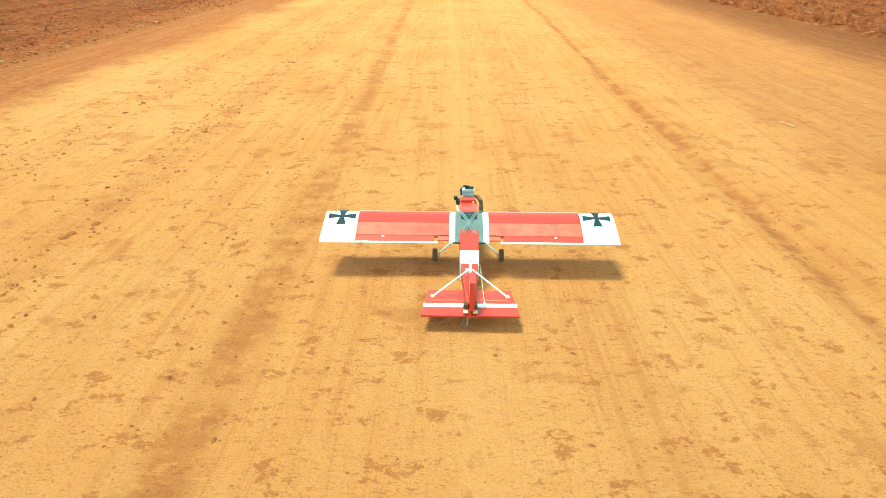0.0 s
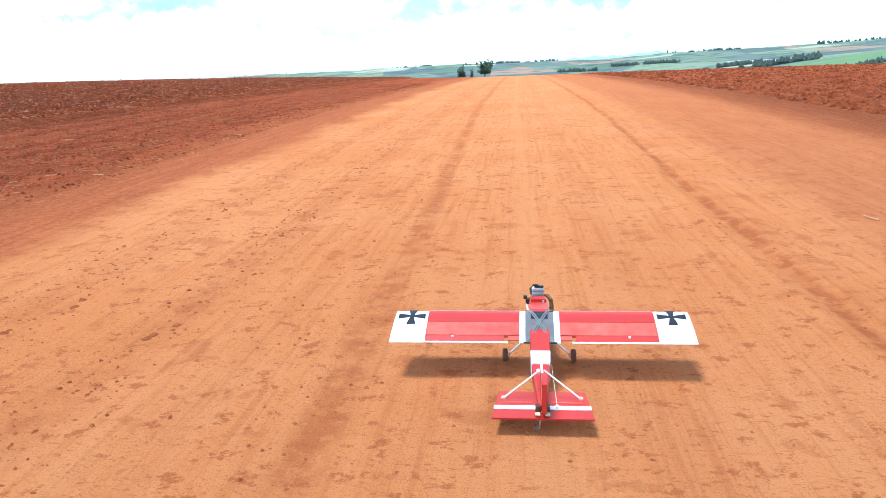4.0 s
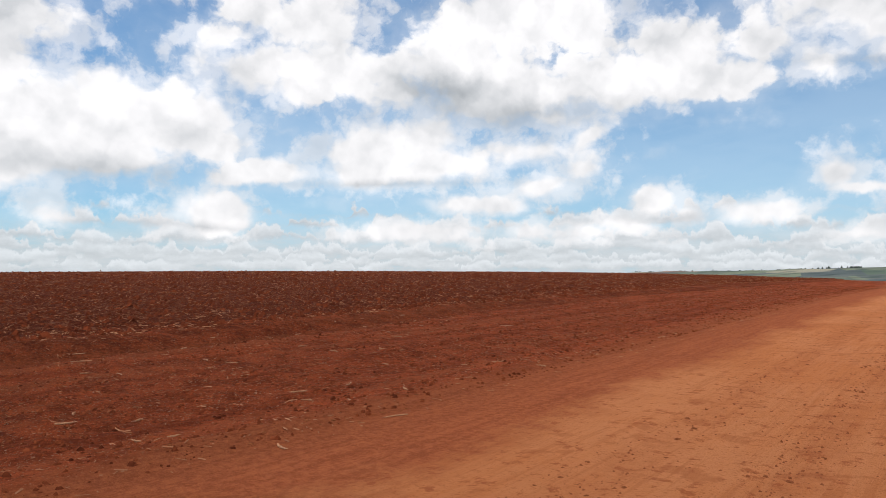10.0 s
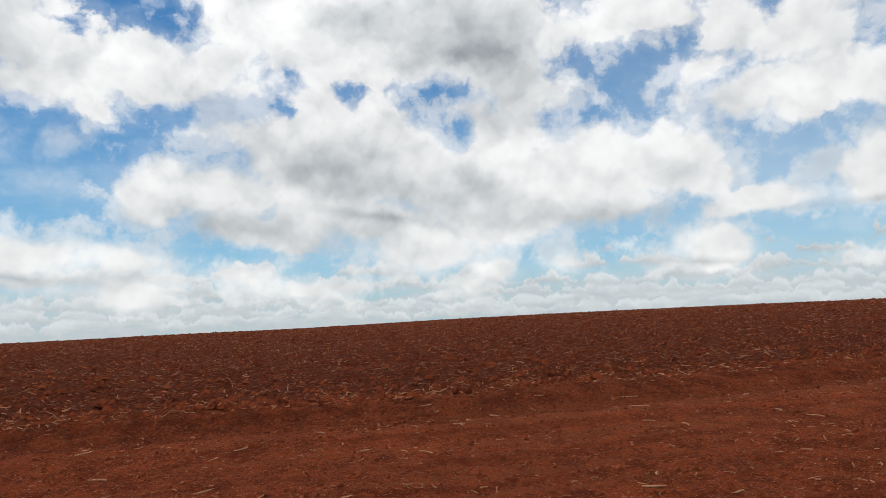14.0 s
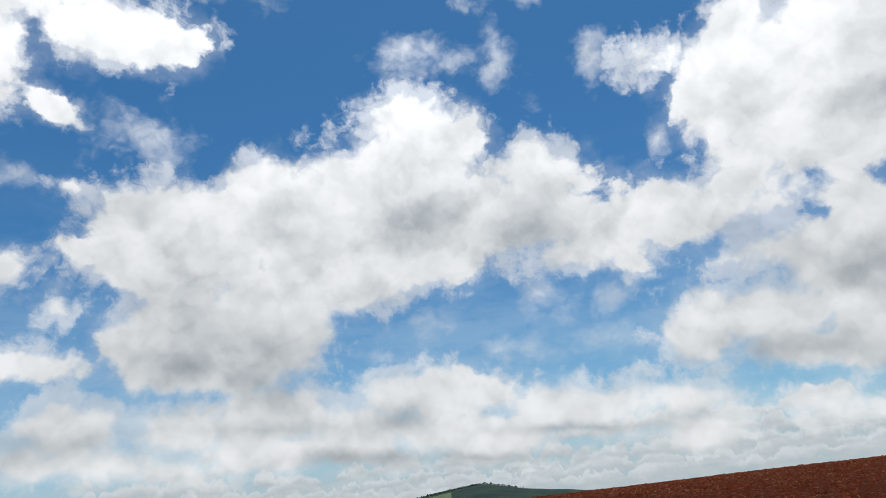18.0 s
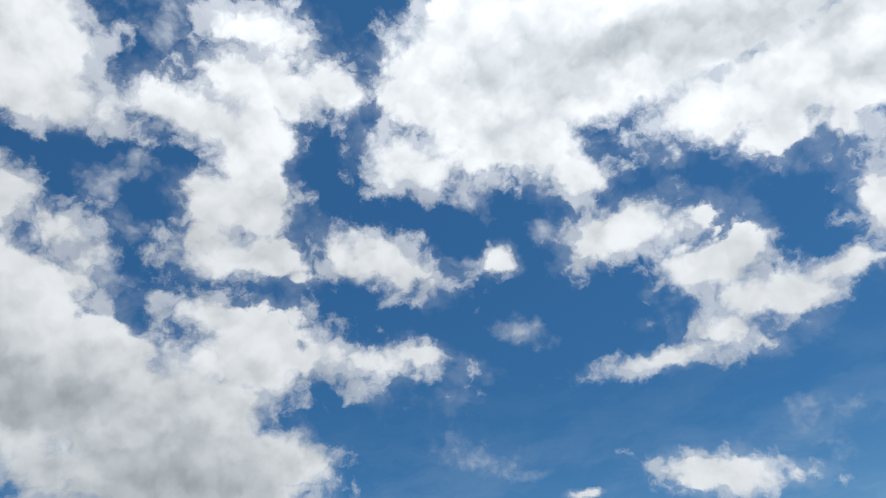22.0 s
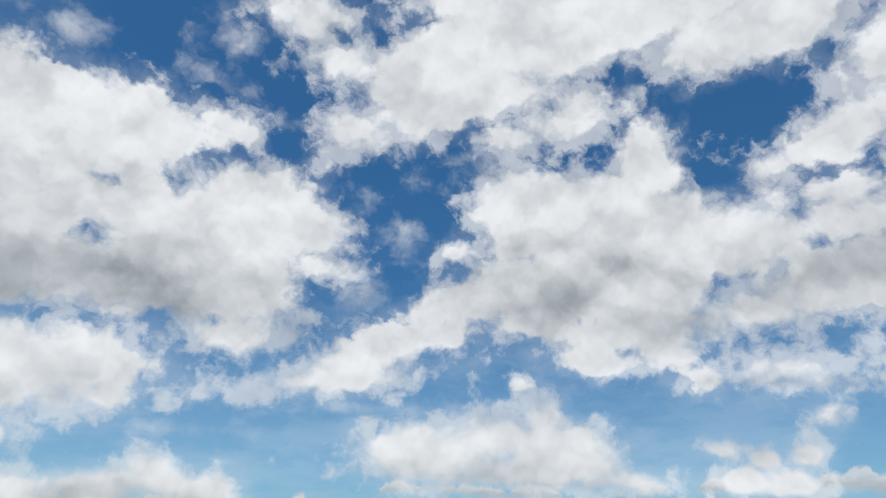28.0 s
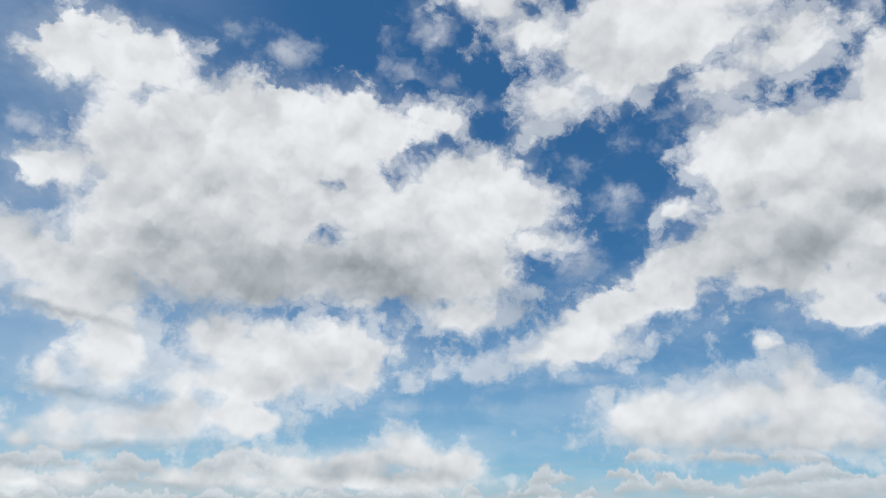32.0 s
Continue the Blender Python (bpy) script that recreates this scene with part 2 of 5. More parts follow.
puff(279.9, 30.0, 5.7, 2.0, 17)
puff(280.3, 48.3, 4.6, 3.2, 31)
puff(281.8, 19.6, 8.5, 2.8, -2)
puff(284.0, 40.4, 4.8, 3.9, -0)
puff(284.1, 28.8, 3.9, 1.6, -1)
puff(284.1, 24.4, 7.8, 2.4, -6)
puff(286.8, 10.8, 0.8, 0.4, -5)
puff(287.2, 10.5, 1.1, 0.7, -4)
puff(287.4, 38.2, 7.4, 2.6, 2)
puff(288.3, 7.9, 1.3, 1.1, -3)
puff(288.7, 13.7, 5.8, 1.4, -2)
puff(289.3, 50.3, 2.9, 2.8, 5)
puff(290.0, 43.4, 7.7, 4.7, 4)
puff(290.0, 5.8, 1.9, 1.0, -1)
puff(290.4, 18.5, 6.2, 2.3, 1)
puff(290.7, 23.1, 5.4, 2.9, 1)
puff(291.5, 7.7, 1.0, 0.7, -2)
puff(293.4, 50.9, 2.5, 2.7, 37)
puff(293.5, 6.2, 2.4, 1.0, -1)
puff(294.3, 8.4, 1.4, 0.7, -2)
puff(296.5, 22.2, 3.6, 6.4, -13)
puff(297.3, 29.5, 3.0, 3.3, -17)
puff(297.4, 15.6, 2.6, 1.4, -9)
puff(299.8, 5.9, 1.9, 0.8, -3)
puff(300.3, 17.3, 6.3, 1.9, 0)
puff(301.1, 24.3, 6.4, 5.9, -12)
puff(301.8, 15.0, 4.2, 0.9, -7)
puff(302.1, 6.4, 3.0, 1.0, -3)
puff(303.1, 7.2, 2.0, 1.5, -3)
puff(303.4, 35.4, 3.6, 1.6, -15)
puff(304.0, 40.9, 8.7, 4.1, 13)
puff(304.7, 33.8, 4.6, 1.9, 11)
puff(305.7, 20.9, 7.6, 2.8, -8)
puff(305.9, 8.3, 4.7, 2.4, -3)
puff(306.3, 45.2, 7.7, 3.6, 17)
puff(307.1, 26.6, 5.4, 3.9, -10)
puff(307.5, 10.6, 2.1, 1.9, -4)
puff(308.0, 33.0, 3.8, 1.2, 4)
puff(308.6, 18.3, 3.5, 1.2, -6)
puff(308.9, 13.2, 1.0, 0.6, -20)
puff(311.3, 9.2, 5.1, 2.3, -2)
puff(311.4, 36.8, 4.2, 1.9, 5)
puff(311.5, 7.1, 9.4, 1.5, -2)
puff(313.3, 19.6, 5.0, 1.9, 16)
puff(314.1, 44.0, 3.5, 2.2, 22)
puff(314.2, 23.8, 1.8, 1.0, -6)
puff(315.4, 37.7, 6.8, 4.2, 21)
puff(315.5, 8.1, 6.5, 2.3, -1)
puff(317.7, 35.1, 5.3, 2.4, 19)
puff(319.4, 8.1, 2.5, 1.6, -1)
puff(319.4, 16.4, 7.3, 1.6, 18)
puff(323.6, 33.0, 3.4, 2.1, 22)
puff(325.0, 38.0, 3.8, 1.7, -12)
puff(325.3, 22.2, 2.6, 1.2, -6)
puff(325.4, 13.4, 8.7, 1.2, 8)
puff(325.7, 38.3, 3.2, 1.4, 2)
puff(326.8, 25.1, 3.0, 2.1, -1)
puff(328.9, 41.2, 4.0, 1.7, 1)
puff(331.5, 16.3, 5.7, 1.5, 4)
puff(331.8, 26.4, 4.8, 3.2, 2)
puff(332.5, 19.2, 4.8, 2.2, 2)
puff(333.0, 4.7, 2.5, 1.4, 1)
puff(335.0, 31.6, 2.5, 1.4, -6)
puff(336.5, 5.9, 2.7, 1.8, 1)
puff(340.3, 21.9, 11.9, 5.2, 5)
puff(340.6, 3.5, 9.3, 0.6, 1)
puff(341.5, 4.5, 6.1, 1.4, 2)
puff(343.0, 30.0, 5.4, 3.7, 8)
puff(344.8, 4.4, 2.7, 1.4, 2)
puff(344.9, 12.8, 7.8, 2.5, 4)
puff(347.8, 3.3, 2.2, 0.9, 2)
puff(348.8, 10.4, 9.7, 1.6, 4)
puff(348.8, 7.7, 3.4, 1.1, 3)
puff(350.9, 19.5, 10.1, 3.3, 8)
puff(352.1, 13.8, 3.2, 2.3, 6)
puff(352.9, 3.2, 2.0, 0.8, 2)
puff(353.9, 27.5, 9.5, 5.6, 13)
puff(355.6, 7.1, 8.0, 1.8, 6)
puff(357.2, 22.7, 6.1, 5.1, 12)
puff(357.5, 6.1, 4.3, 1.2, 4)
puff(358.5, 11.5, 3.7, 2.4, 7)
puff(358.6, 9.8, 1.9, 1.6, -7)
puff(359.5, 11.5, 2.8, 1.8, 10)
puff(359.8, 3.0, 1.6, 0.8, -2)
wisp(3.2, 21.8, 2.3, 3.5, 15)
wisp(3.5, 24.8, 2.0, 2.3, 17)
wisp(7.3, 26.4, 2.3, 1.2, 18)
wisp(15.3, 11.3, 2.5, 0.6, 2)
wisp(17.1, 7.3, 1.9, 0.7, 8)
wisp(20.5, 9.1, 1.1, 0.5, -2)
wisp(21.4, 6.8, 2.6, 0.6, -2)
wisp(44.2, 5.8, 5.5, 0.9, 1)
wisp(49.3, 11.0, 2.4, 0.7, 8)
wisp(58.1, 10.4, 5.6, 1.2, 5)
wisp(93.9, 26.3, 2.6, 3.4, -10)
wisp(97.6, 25.1, 1.3, 2.6, -8)
wisp(98.2, 30.8, 3.9, 2.5, -28)
wisp(100.2, 38.8, 1.6, 1.2, 70)
wisp(101.6, 32.0, 1.7, 3.3, -7)
wisp(102.9, 14.0, 2.3, 1.8, 14)
wisp(103.7, 10.9, 2.7, 1.8, 14)
wisp(104.0, 13.8, 2.9, 1.8, 18)
wisp(105.0, 10.9, 2.9, 1.1, 15)
wisp(105.2, 38.9, 1.9, 3.2, -23)
wisp(107.2, 40.4, 4.1, 3.7, -22)
wisp(107.5, 29.9, 1.3, 1.3, -4)
wisp(108.5, 14.1, 3.1, 1.8, -5)
wisp(109.1, 14.9, 2.8, 1.9, 19)
wisp(110.1, 33.8, 1.8, 3.4, -18)
wisp(110.3, 32.6, 1.7, 2.5, -2)
wisp(110.4, 42.2, 2.0, 2.4, -20)
wisp(110.6, 10.2, 4.0, 0.8, 0)
wisp(110.7, 41.4, 2.4, 4.4, -20)
wisp(111.8, 11.0, 4.2, 0.9, -1)
wisp(115.7, 33.8, 4.5, 2.0, 1)
wisp(116.6, 34.5, 3.8, 2.2, -4)
wisp(117.3, 34.2, 2.6, 1.3, -14)
wisp(117.5, 13.1, 3.3, 1.7, -9)
wisp(117.9, 13.3, 2.5, 1.1, -3)
wisp(122.2, 11.0, 4.8, 0.9, -3)
wisp(122.6, 11.3, 5.4, 0.6, -7)
wisp(135.3, 39.1, 2.7, 0.7, -3)
wisp(139.1, 29.0, 1.3, 0.9, 88)
wisp(140.2, 28.1, 3.6, 2.2, -1)
wisp(140.7, 27.7, 3.1, 1.3, -1)
wisp(141.7, 27.3, 4.0, 1.3, -1)
wisp(145.7, 29.9, 2.6, 1.3, 1)
wisp(146.5, 16.0, 2.8, 1.6, 2)
wisp(146.5, 16.8, 1.6, 1.6, 2)
wisp(147.1, 19.2, 2.1, 1.2, 4)
wisp(148.2, 30.3, 2.2, 1.1, 3)
wisp(149.8, 25.0, 2.5, 1.1, 2)
wisp(158.3, 18.1, 1.4, 0.4, -15)
wisp(165.8, 22.2, 4.7, 2.4, -13)
wisp(178.6, 19.2, 1.7, 0.9, -8)
wisp(178.6, 19.3, 1.6, 1.0, -18)
wisp(180.6, 17.5, 1.4, 0.4, -16)
wisp(196.6, 37.3, 1.7, 1.3, -32)
wisp(200.6, 29.9, 1.7, 0.9, -37)
wisp(203.5, 41.7, 2.2, 1.2, -28)
wisp(206.0, 36.3, 1.9, 1.0, -24)
wisp(206.5, 21.1, 2.4, 0.6, -17)
wisp(216.7, 17.4, 3.0, 0.6, -11)
wisp(236.9, 38.0, 2.7, 1.8, -4)
wisp(237.6, 43.0, 2.2, 1.8, -4)
wisp(238.1, 52.2, 2.6, 2.6, -3)
wisp(238.3, 34.4, 2.7, 1.8, -3)
wisp(239.3, 55.2, 2.6, 2.1, -2)
wisp(241.0, 36.6, 2.0, 2.3, 17)
wisp(241.9, 41.0, 1.8, 1.0, -30)
wisp(241.9, 41.3, 2.7, 1.8, -1)
wisp(245.3, 54.3, 3.0, 2.1, 3)
wisp(248.4, 38.2, 1.9, 2.0, 31)
wisp(253.3, 40.2, 1.1, 1.7, -21)
wisp(253.5, 35.8, 2.0, 0.8, -19)
wisp(253.9, 39.0, 2.6, 1.3, 7)
wisp(257.5, 40.4, 2.9, 1.7, 9)
wisp(257.5, 40.9, 1.9, 0.6, -18)
wisp(267.3, 40.9, 5.3, 2.5, 17)
wisp(268.5, 40.7, 4.4, 1.8, -10)
wisp(268.7, 29.6, 2.8, 1.2, 12)
wisp(275.3, 38.7, 3.4, 3.1, 22)
wisp(298.0, 35.2, 2.5, 1.7, 8)
wisp(303.4, 9.8, 3.6, 0.5, -4)
wisp(310.6, 31.6, 3.2, 1.7, 1)
wisp(311.8, 11.8, 5.3, 0.6, 5)
wisp(311.9, 31.5, 3.6, 1.6, 15)
wisp(317.7, 29.1, 3.0, 1.0, 15)
wisp(318.9, 25.3, 3.1, 1.5, -4)
wisp(320.0, 22.7, 2.6, 0.7, 2)
wisp(321.7, 28.1, 2.6, 1.8, -3)
wisp(321.9, 11.6, 5.7, 0.9, 7)
wisp(322.0, 20.1, 3.6, 2.0, -2)
wisp(330.9, 33.0, 2.2, 1.1, 1)
wisp(331.3, 6.8, 2.0, 0.6, 1)
wisp(334.9, 9.1, 8.7, 0.9, -0)
wisp(334.9, 38.7, 3.4, 0.8, 4)
wisp(335.5, 38.5, 2.6, 0.6, 8)
wisp(336.3, 35.1, 1.9, 0.8, 5)
wisp(337.7, 11.0, 5.2, 1.0, 2)
wisp(348.8, 35.9, 2.4, 1.8, 12)
wisp(353.8, 36.7, 1.5, 0.8, 16)
gap(25.8, 17.3, 3.9, 0.7, 3)
gap(30.8, 16.6, 0.9, 0.5, -0)
gap(54.4, 7.9, 2.0, 0.8, 7)
gap(57.3, 19.9, 2.6, 1.1, 18)
gap(60.2, 16.1, 2.4, 1.1, -1)
gap(60.8, 5.6, 3.3, 0.8, 2)
gap(61.9, 18.7, 1.3, 0.8, -0)
gap(74.2, 15.1, 1.8, 0.7, -3)
gap(75.1, 17.8, 2.2, 0.7, 1)
gap(75.3, 15.4, 1.5, 0.5, -15)
gap(75.5, 17.9, 2.2, 0.6, -2)
gap(146.0, 42.0, 2.2, 1.7, -89)
gap(148.1, 44.8, 2.1, 1.7, -31)
gap(163.0, 36.3, 2.6, 1.3, -18)
gap(165.0, 36.1, 2.8, 1.0, 15)
gap(167.3, 33.2, 1.9, 1.0, 15)
gap(259.7, 29.3, 2.9, 0.6, -8)
gap(261.9, 19.3, 2.0, 0.6, -4)
gap(280.8, 44.8, 1.8, 1.1, -2)
gap(284.6, 24.8, 1.8, 0.4, -1)
gap(300.3, 19.5, 1.4, 0.6, -10)
gap(331.0, 14.3, 2.2, 0.6, 1)
gap(334.4, 30.1, 1.8, 0.7, 3)
gap(342.9, 15.3, 4.7, 0.6, -1)
gap(344.1, 22.3, 0.9, 0.5, 6)
gap(357.0, 15.1, 2.2, 0.8, 8)
base(0.3, 8.6, 2.4, 0.2, -6)
base(3.3, 14.2, 4.3, 0.2, -8)
base(19.9, 4.3, 1.4, 0.2, -1)
base(29.9, 12.7, 5.5, 0.7, -1)
base(36.7, 14.5, 3.2, 0.6, 1)
base(41.2, 7.2, 5.3, 0.2, 1)
base(55.1, 3.7, 3.3, 0.2, -3)
base(64.6, 7.7, 5.2, 0.6, -2)
base(72.6, 22.9, 5.0, 3.2, -19)
base(73.0, 11.1, 1.7, 0.8, -3)
base(78.2, 11.0, 4.2, 1.1, -12)
base(80.7, 8.5, 4.3, 0.3, -10)
base(84.1, 12.2, 4.2, 1.6, -11)
base(90.1, 7.6, 4.4, 0.8, -8)
base(107.5, 4.2, 3.2, 0.2, -6)
base(108.3, 20.8, 2.4, 1.9, -4)
base(114.1, 2.9, 3.9, 0.2, -6)
base(119.0, 21.6, 4.3, 2.3, -0)
base(122.3, 6.4, 1.7, 0.7, -4)
base(123.1, 3.6, 3.6, 0.3, -5)
base(132.1, 6.6, 3.0, 0.4, -5)
base(132.5, 11.3, 3.1, 1.7, -1)
base(137.4, 11.5, 3.3, 2.2, -2)
base(144.1, 6.3, 2.9, 0.7, -4)
base(144.1, 6.3, 3.1, 0.7, -4)
base(164.1, 42.3, 4.7, 2.4, 17)
base(169.2, 46.0, 4.4, 2.7, -15)
base(191.7, 51.6, 5.2, 3.5, 3)
base(230.3, 20.7, 6.5, 2.2, -6)
base(239.3, 25.6, 5.0, 1.4, -3)
base(247.6, 28.4, 2.9, 1.7, -20)
base(256.7, 23.9, 3.6, 0.9, -13)
base(268.5, 17.0, 5.9, 0.5, -6)
base(281.3, 20.9, 6.2, 1.4, -2)
base(289.9, 12.8, 3.6, 0.2, -5)
base(299.1, 17.9, 2.8, 0.9, -9)
base(306.2, 6.0, 3.0, 0.3, -2)
base(306.3, 19.7, 4.0, 2.2, -8)
base(312.4, 6.5, 6.1, 0.6, -1)
base(337.7, 4.0, 3.1, 0.4, 1)
base(338.1, 18.1, 8.4, 1.2, 3)
base(350.4, 19.1, 8.8, 2.7, 5)
base(352.8, 2.5, 1.3, 0.2, 2)
base(357.0, 5.2, 3.5, 0.2, 3)

def sky_world():
    world = bpy.data.worlds.new("sky")
    world.use_nodes = True
    main = tree = world.node_tree
    tree.nodes.clear()

    def link(a, b):
        tree.links.new(a, b)

    def node(kind, **sets):
        n = tree.nodes.new(kind)
        for k, v in sets.items():
            if k == "operation":
                n.operation = v
        return n

    def put(socket, v):
        if isinstance(v, (int, float, tuple)):
            socket.default_value = v
        else:
            link(v, socket)

    def m(op, a, b=0.0, c=0.0, clamp=False):
        n = node("ShaderNodeMath", operation=op)
        n.use_clamp = clamp
        for i, v in enumerate((a, b, c)):
            put(n.inputs[i], v)
        return n.outputs[0]

    def vm(op, a, b=(0, 0, 0), scale=1.0, v_add=None):
        n = node("ShaderNodeVectorMath", operation=op)
        if v_add is not None:
            put(n.inputs[2], v_add)
        put(n.inputs[0], a)
        put(n.inputs[1], b)
        put(n.inputs[3], scale)
        return n.outputs[1 if op in ("LENGTH", "DOT_PRODUCT") else 0]

    def ramp(v, lo, hi, a=0.0, b=1.0):
        n = node("ShaderNodeMapRange")
        n.interpolation_type = "SMOOTHSTEP"
        put(n.inputs[0], v)
        for i, q in enumerate((lo, hi, a, b)):
            put(n.inputs[i + 1], q)
        return n.outputs[0]

    def noise_at(v, scale, detail, rough, lac=2.0, colour=False):
        n = node("ShaderNodeTexNoise")
        put(n.inputs["Vector"], v)
        for k, q in (("Scale", scale), ("Detail", detail), ("Roughness", rough), ("Lacunarity", lac)):
            n.inputs[k].default_value = q
        return n.outputs["Color" if colour else "Fac"]

    def blend(f, a, b):
        n = node("ShaderNodeMix")
        n.data_type = "RGBA"
        put(n.inputs["Factor"], f)
        put(n.inputs["A"], (*a, 1) if isinstance(a, tuple) else a)
        put(n.inputs["B"], (*b, 1) if isinstance(b, tuple) else b)
        return n.outputs["Result"]

    d = node("ShaderNodeTexCoord").outputs["Generated"]
    xyz = node("ShaderNodeSeparateXYZ")
    link(d, xyz.inputs[0])
    dx, dy, dz = xyz.outputs
    azimuth = m("ARCTAN2", m("MULTIPLY", dx, -1.0), dy)  # -pi..pi

    sky = node("ShaderNodeTexSky")
    sky.sky_type = "NISHITA"
    sky.sun_disc = False
    sky.sun_elevation = radians(SUN_EL)
    sky.sun_rotation = radians(-SUN_AZ)
    sky.altitude = 600
    sky.dust_density = 0.6
    sky.ozone_density = 2.0
    blue = vm("MULTIPLY", sky.outputs[0], SKY_TINT)

    def lumps(v, scale, detail):
        n = node("ShaderNodeTexVoronoi")
        put(n.inputs["Vector"], v)
        n.inputs["Scale"].default_value, n.inputs["Detail"].default_value, n.inputs["Roughness"].default_value = scale, detail, 0.55
        n.inputs["Lacunarity"].default_value = 2.4
        return n.outputs["Distance"]

    sun_way = Vector((-math.sin(radians(SUN_AZ)) * math.cos(radians(SUN_EL)), math.cos(radians(SUN_AZ)) * math.cos(radians(SUN_EL)), math.sin(radians(SUN_EL))))
    toward = tuple(0.028 * sun_way)
    sun_way = tuple(sun_way)

    # ragged outlines: the direction is pushed about at three sizes
    half = (0.5, 0.5, 0.5)
    n1 = noise_at(d, 8.0, 3.0, 0.55, 2.2, True)
    n2 = noise_at(d, 36.0, 3.0, 0.55, 2.2, True)
    n3 = noise_at(d, 110.0, 2.0, 0.5, 2.2, True)
    curl = vm("ADD", vm("SCALE", vm("SUBTRACT", n2, half), scale=0.020), vm("SCALE", vm("SUBTRACT", n3, half), scale=0.006))
    small = ramp(dz, 0.03, 0.36, 0.45, 1.0)  # low clouds are far off, so their ruffles are smaller
    w = vm("ADD", d, vm("SCALE", vm("MULTIPLY", vm("SUBTRACT", n1, half), (0.036, 0.036, 0.030)), scale=small))
    w = vm("ADD", w, vm("SCALE", curl, scale=small))
    billow = lumps(w, 16.0, 2.0)
    fine = noise_at(vm("MULTIPLY", w, (1.0, 1.0, 1.7)), 20.0, 6.0, 0.58)
    edge = m("ADD", m("MULTIPLY_ADD", billow, 0.022, -0.0250), m("MULTIPLY_ADD", fine, 0.044, -0.022))
    edge = m("MULTIPLY", edge, small)
    relief = m("MULTIPLY_ADD", billow, -0.05, m("MULTIPLY_ADD", fine, 0.04, 0.0))
    lump = noise_at(d, 8.0, 3.0, 0.5)
    swell = m("SUBTRACT", noise_at(w, 9.0, 1.5, 0.45), noise_at(vm("ADD", w, toward), 9.0, 1.5, 0.45))
    puffs = m("SUBTRACT", lumps(vm("ADD", w, toward), 14.0, 0.8), lumps(w, 14.0, 0.8))
    relief = m("ADD", relief, m("MAXIMUM", m("MINIMUM", m("MULTIPLY", puffs, 0.19), 0.06), -0.10))
    knobs = m("SUBTRACT", lumps(vm("ADD", w, vm("SCALE", toward, scale=0.40)), 34.0, 1.0), lumps(w, 34.0, 1.0))
    relief = m("ADD", relief, m("MAXIMUM", m("MINIMUM", m("MULTIPLY", knobs, 0.08), 0.03), -0.05))
    relief = m("ADD", relief, m("MAXIMUM", m("MINIMUM", m("MULTIPLY", swell, 0.70), 0.06), -0.11))
    fringe = noise_at(w, 26.0, 4.0, 0.60)
    glow = ramp(vm("DOT_PRODUCT", d, sun_way), 0.45, 0.95, 1.0, 1.6)

    # far banks of small flat-based clouds, row behind row down to the horizon
    across = vm("NORMALIZE", vm("MULTIPLY", d, (1.0, 1.0, 0.0)))
    tall = node("ShaderNodeSeparateXYZ")
    link(vm("ADD", d, vm("SCALE", curl, scale=1.0)), tall.inputs[0])
    mottle = noise_at(vm("MULTIPLY", d, (1.0, 1.0, 3.0)), 22.0, 5.0, 0.6)
    bank_a, bank_s = m("MULTIPLY", ramp(dz, 0.085, 0.02), ramp(mottle, 0.30, 0.55, 0.45, 0.95)), m("MULTIPLY_ADD", mottle, 0.45, 0.56)
    for k, (el, high, size, least, dull) in enumerate(BANKS):
        way = vm("ADD", vm("ADD", across, vm("SCALE", curl, scale=0.9)), (0.0, 0.0, 3.1 * k))
        crowd = m("MULTIPLY_ADD", noise_at(way, size * 0.14, 1.0, 0.5), 0.34, m("SUBTRACT", noise_at(way, size, 4.0, 0.56), 0.17))
        foot = m("MULTIPLY_ADD", noise_at(way, size * 0.35, 1.0, 0.5), radians(high * 1.1), radians(el - high * 0.55))
        heap = m("POWER", m("MULTIPLY", m("SUBTRACT", crowd, least), 4.2, clamp=True), 0.72)
        rise = m("MULTIPLY", heap, radians(high))
        over = m("SUBTRACT", tall.outputs[2], foot)
        mass = m("MULTIPLY", ramp(m("SUBTRACT", rise, over), 0.0, radians(0.12 + 0.14 * high)), ramp(over, -0.003 - 0.0010 * el, 0.004))
        light = m("MULTIPLY_ADD", ramp(m("DIVIDE", over, m("MAXIMUM", rise, 0.008)), -0.1, 0.9), 1.0 - dull, m("MULTIPLY_ADD", mottle, 0.42, dull - 0.18))
        bank_s = m("MULTIPLY_ADD", mass, m("SUBTRACT", light, bank_s), bank_s)
        bank_a = m("MULTIPLY_ADD", mass, m("SUBTRACT", 1.0, bank_a), bank_a)
    # thin high veil low in the sky
    flat = vm("MULTIPLY", w, (1.0, 1.0, 3.5))
    thin_veil = m("MULTIPLY", ramp(noise_at(flat, 6.0, 5.0, 0.6), 0.40, 0.68), ramp(dz, 0.50, 0.12, 0.0, 0.20))
    sheet = m("MULTIPLY", ramp(vm("DOT_PRODUCT", d, (-0.45, 0.87, 0.20)), 0.70, 0.94), ramp(noise_at(flat, 5.0, 4.0, 0.6), 0.25, 0.65, 0.10, 0.28))
    thin_veil = m("MAXIMUM", thin_veil, sheet)
    thin_veil = m("MAXIMUM", thin_veil, m("MULTIPLY", ramp(vm("DOT_PRODUCT", d, (-0.17, 0.97, 0.14)), 0.90, 0.99), ramp(noise_at(flat, 4.0, 3.0, 0.6), 0.2, 0.6, 0.10, 0.26)))
    up = vm("ADD", w, (0.0, 0.0, 0.042))
    haze = m("ADD", ramp(dz, 0.38, 0.02, 0.0, 0.36), ramp(dz, 0.10, 0.0, 0.0, 0.20))
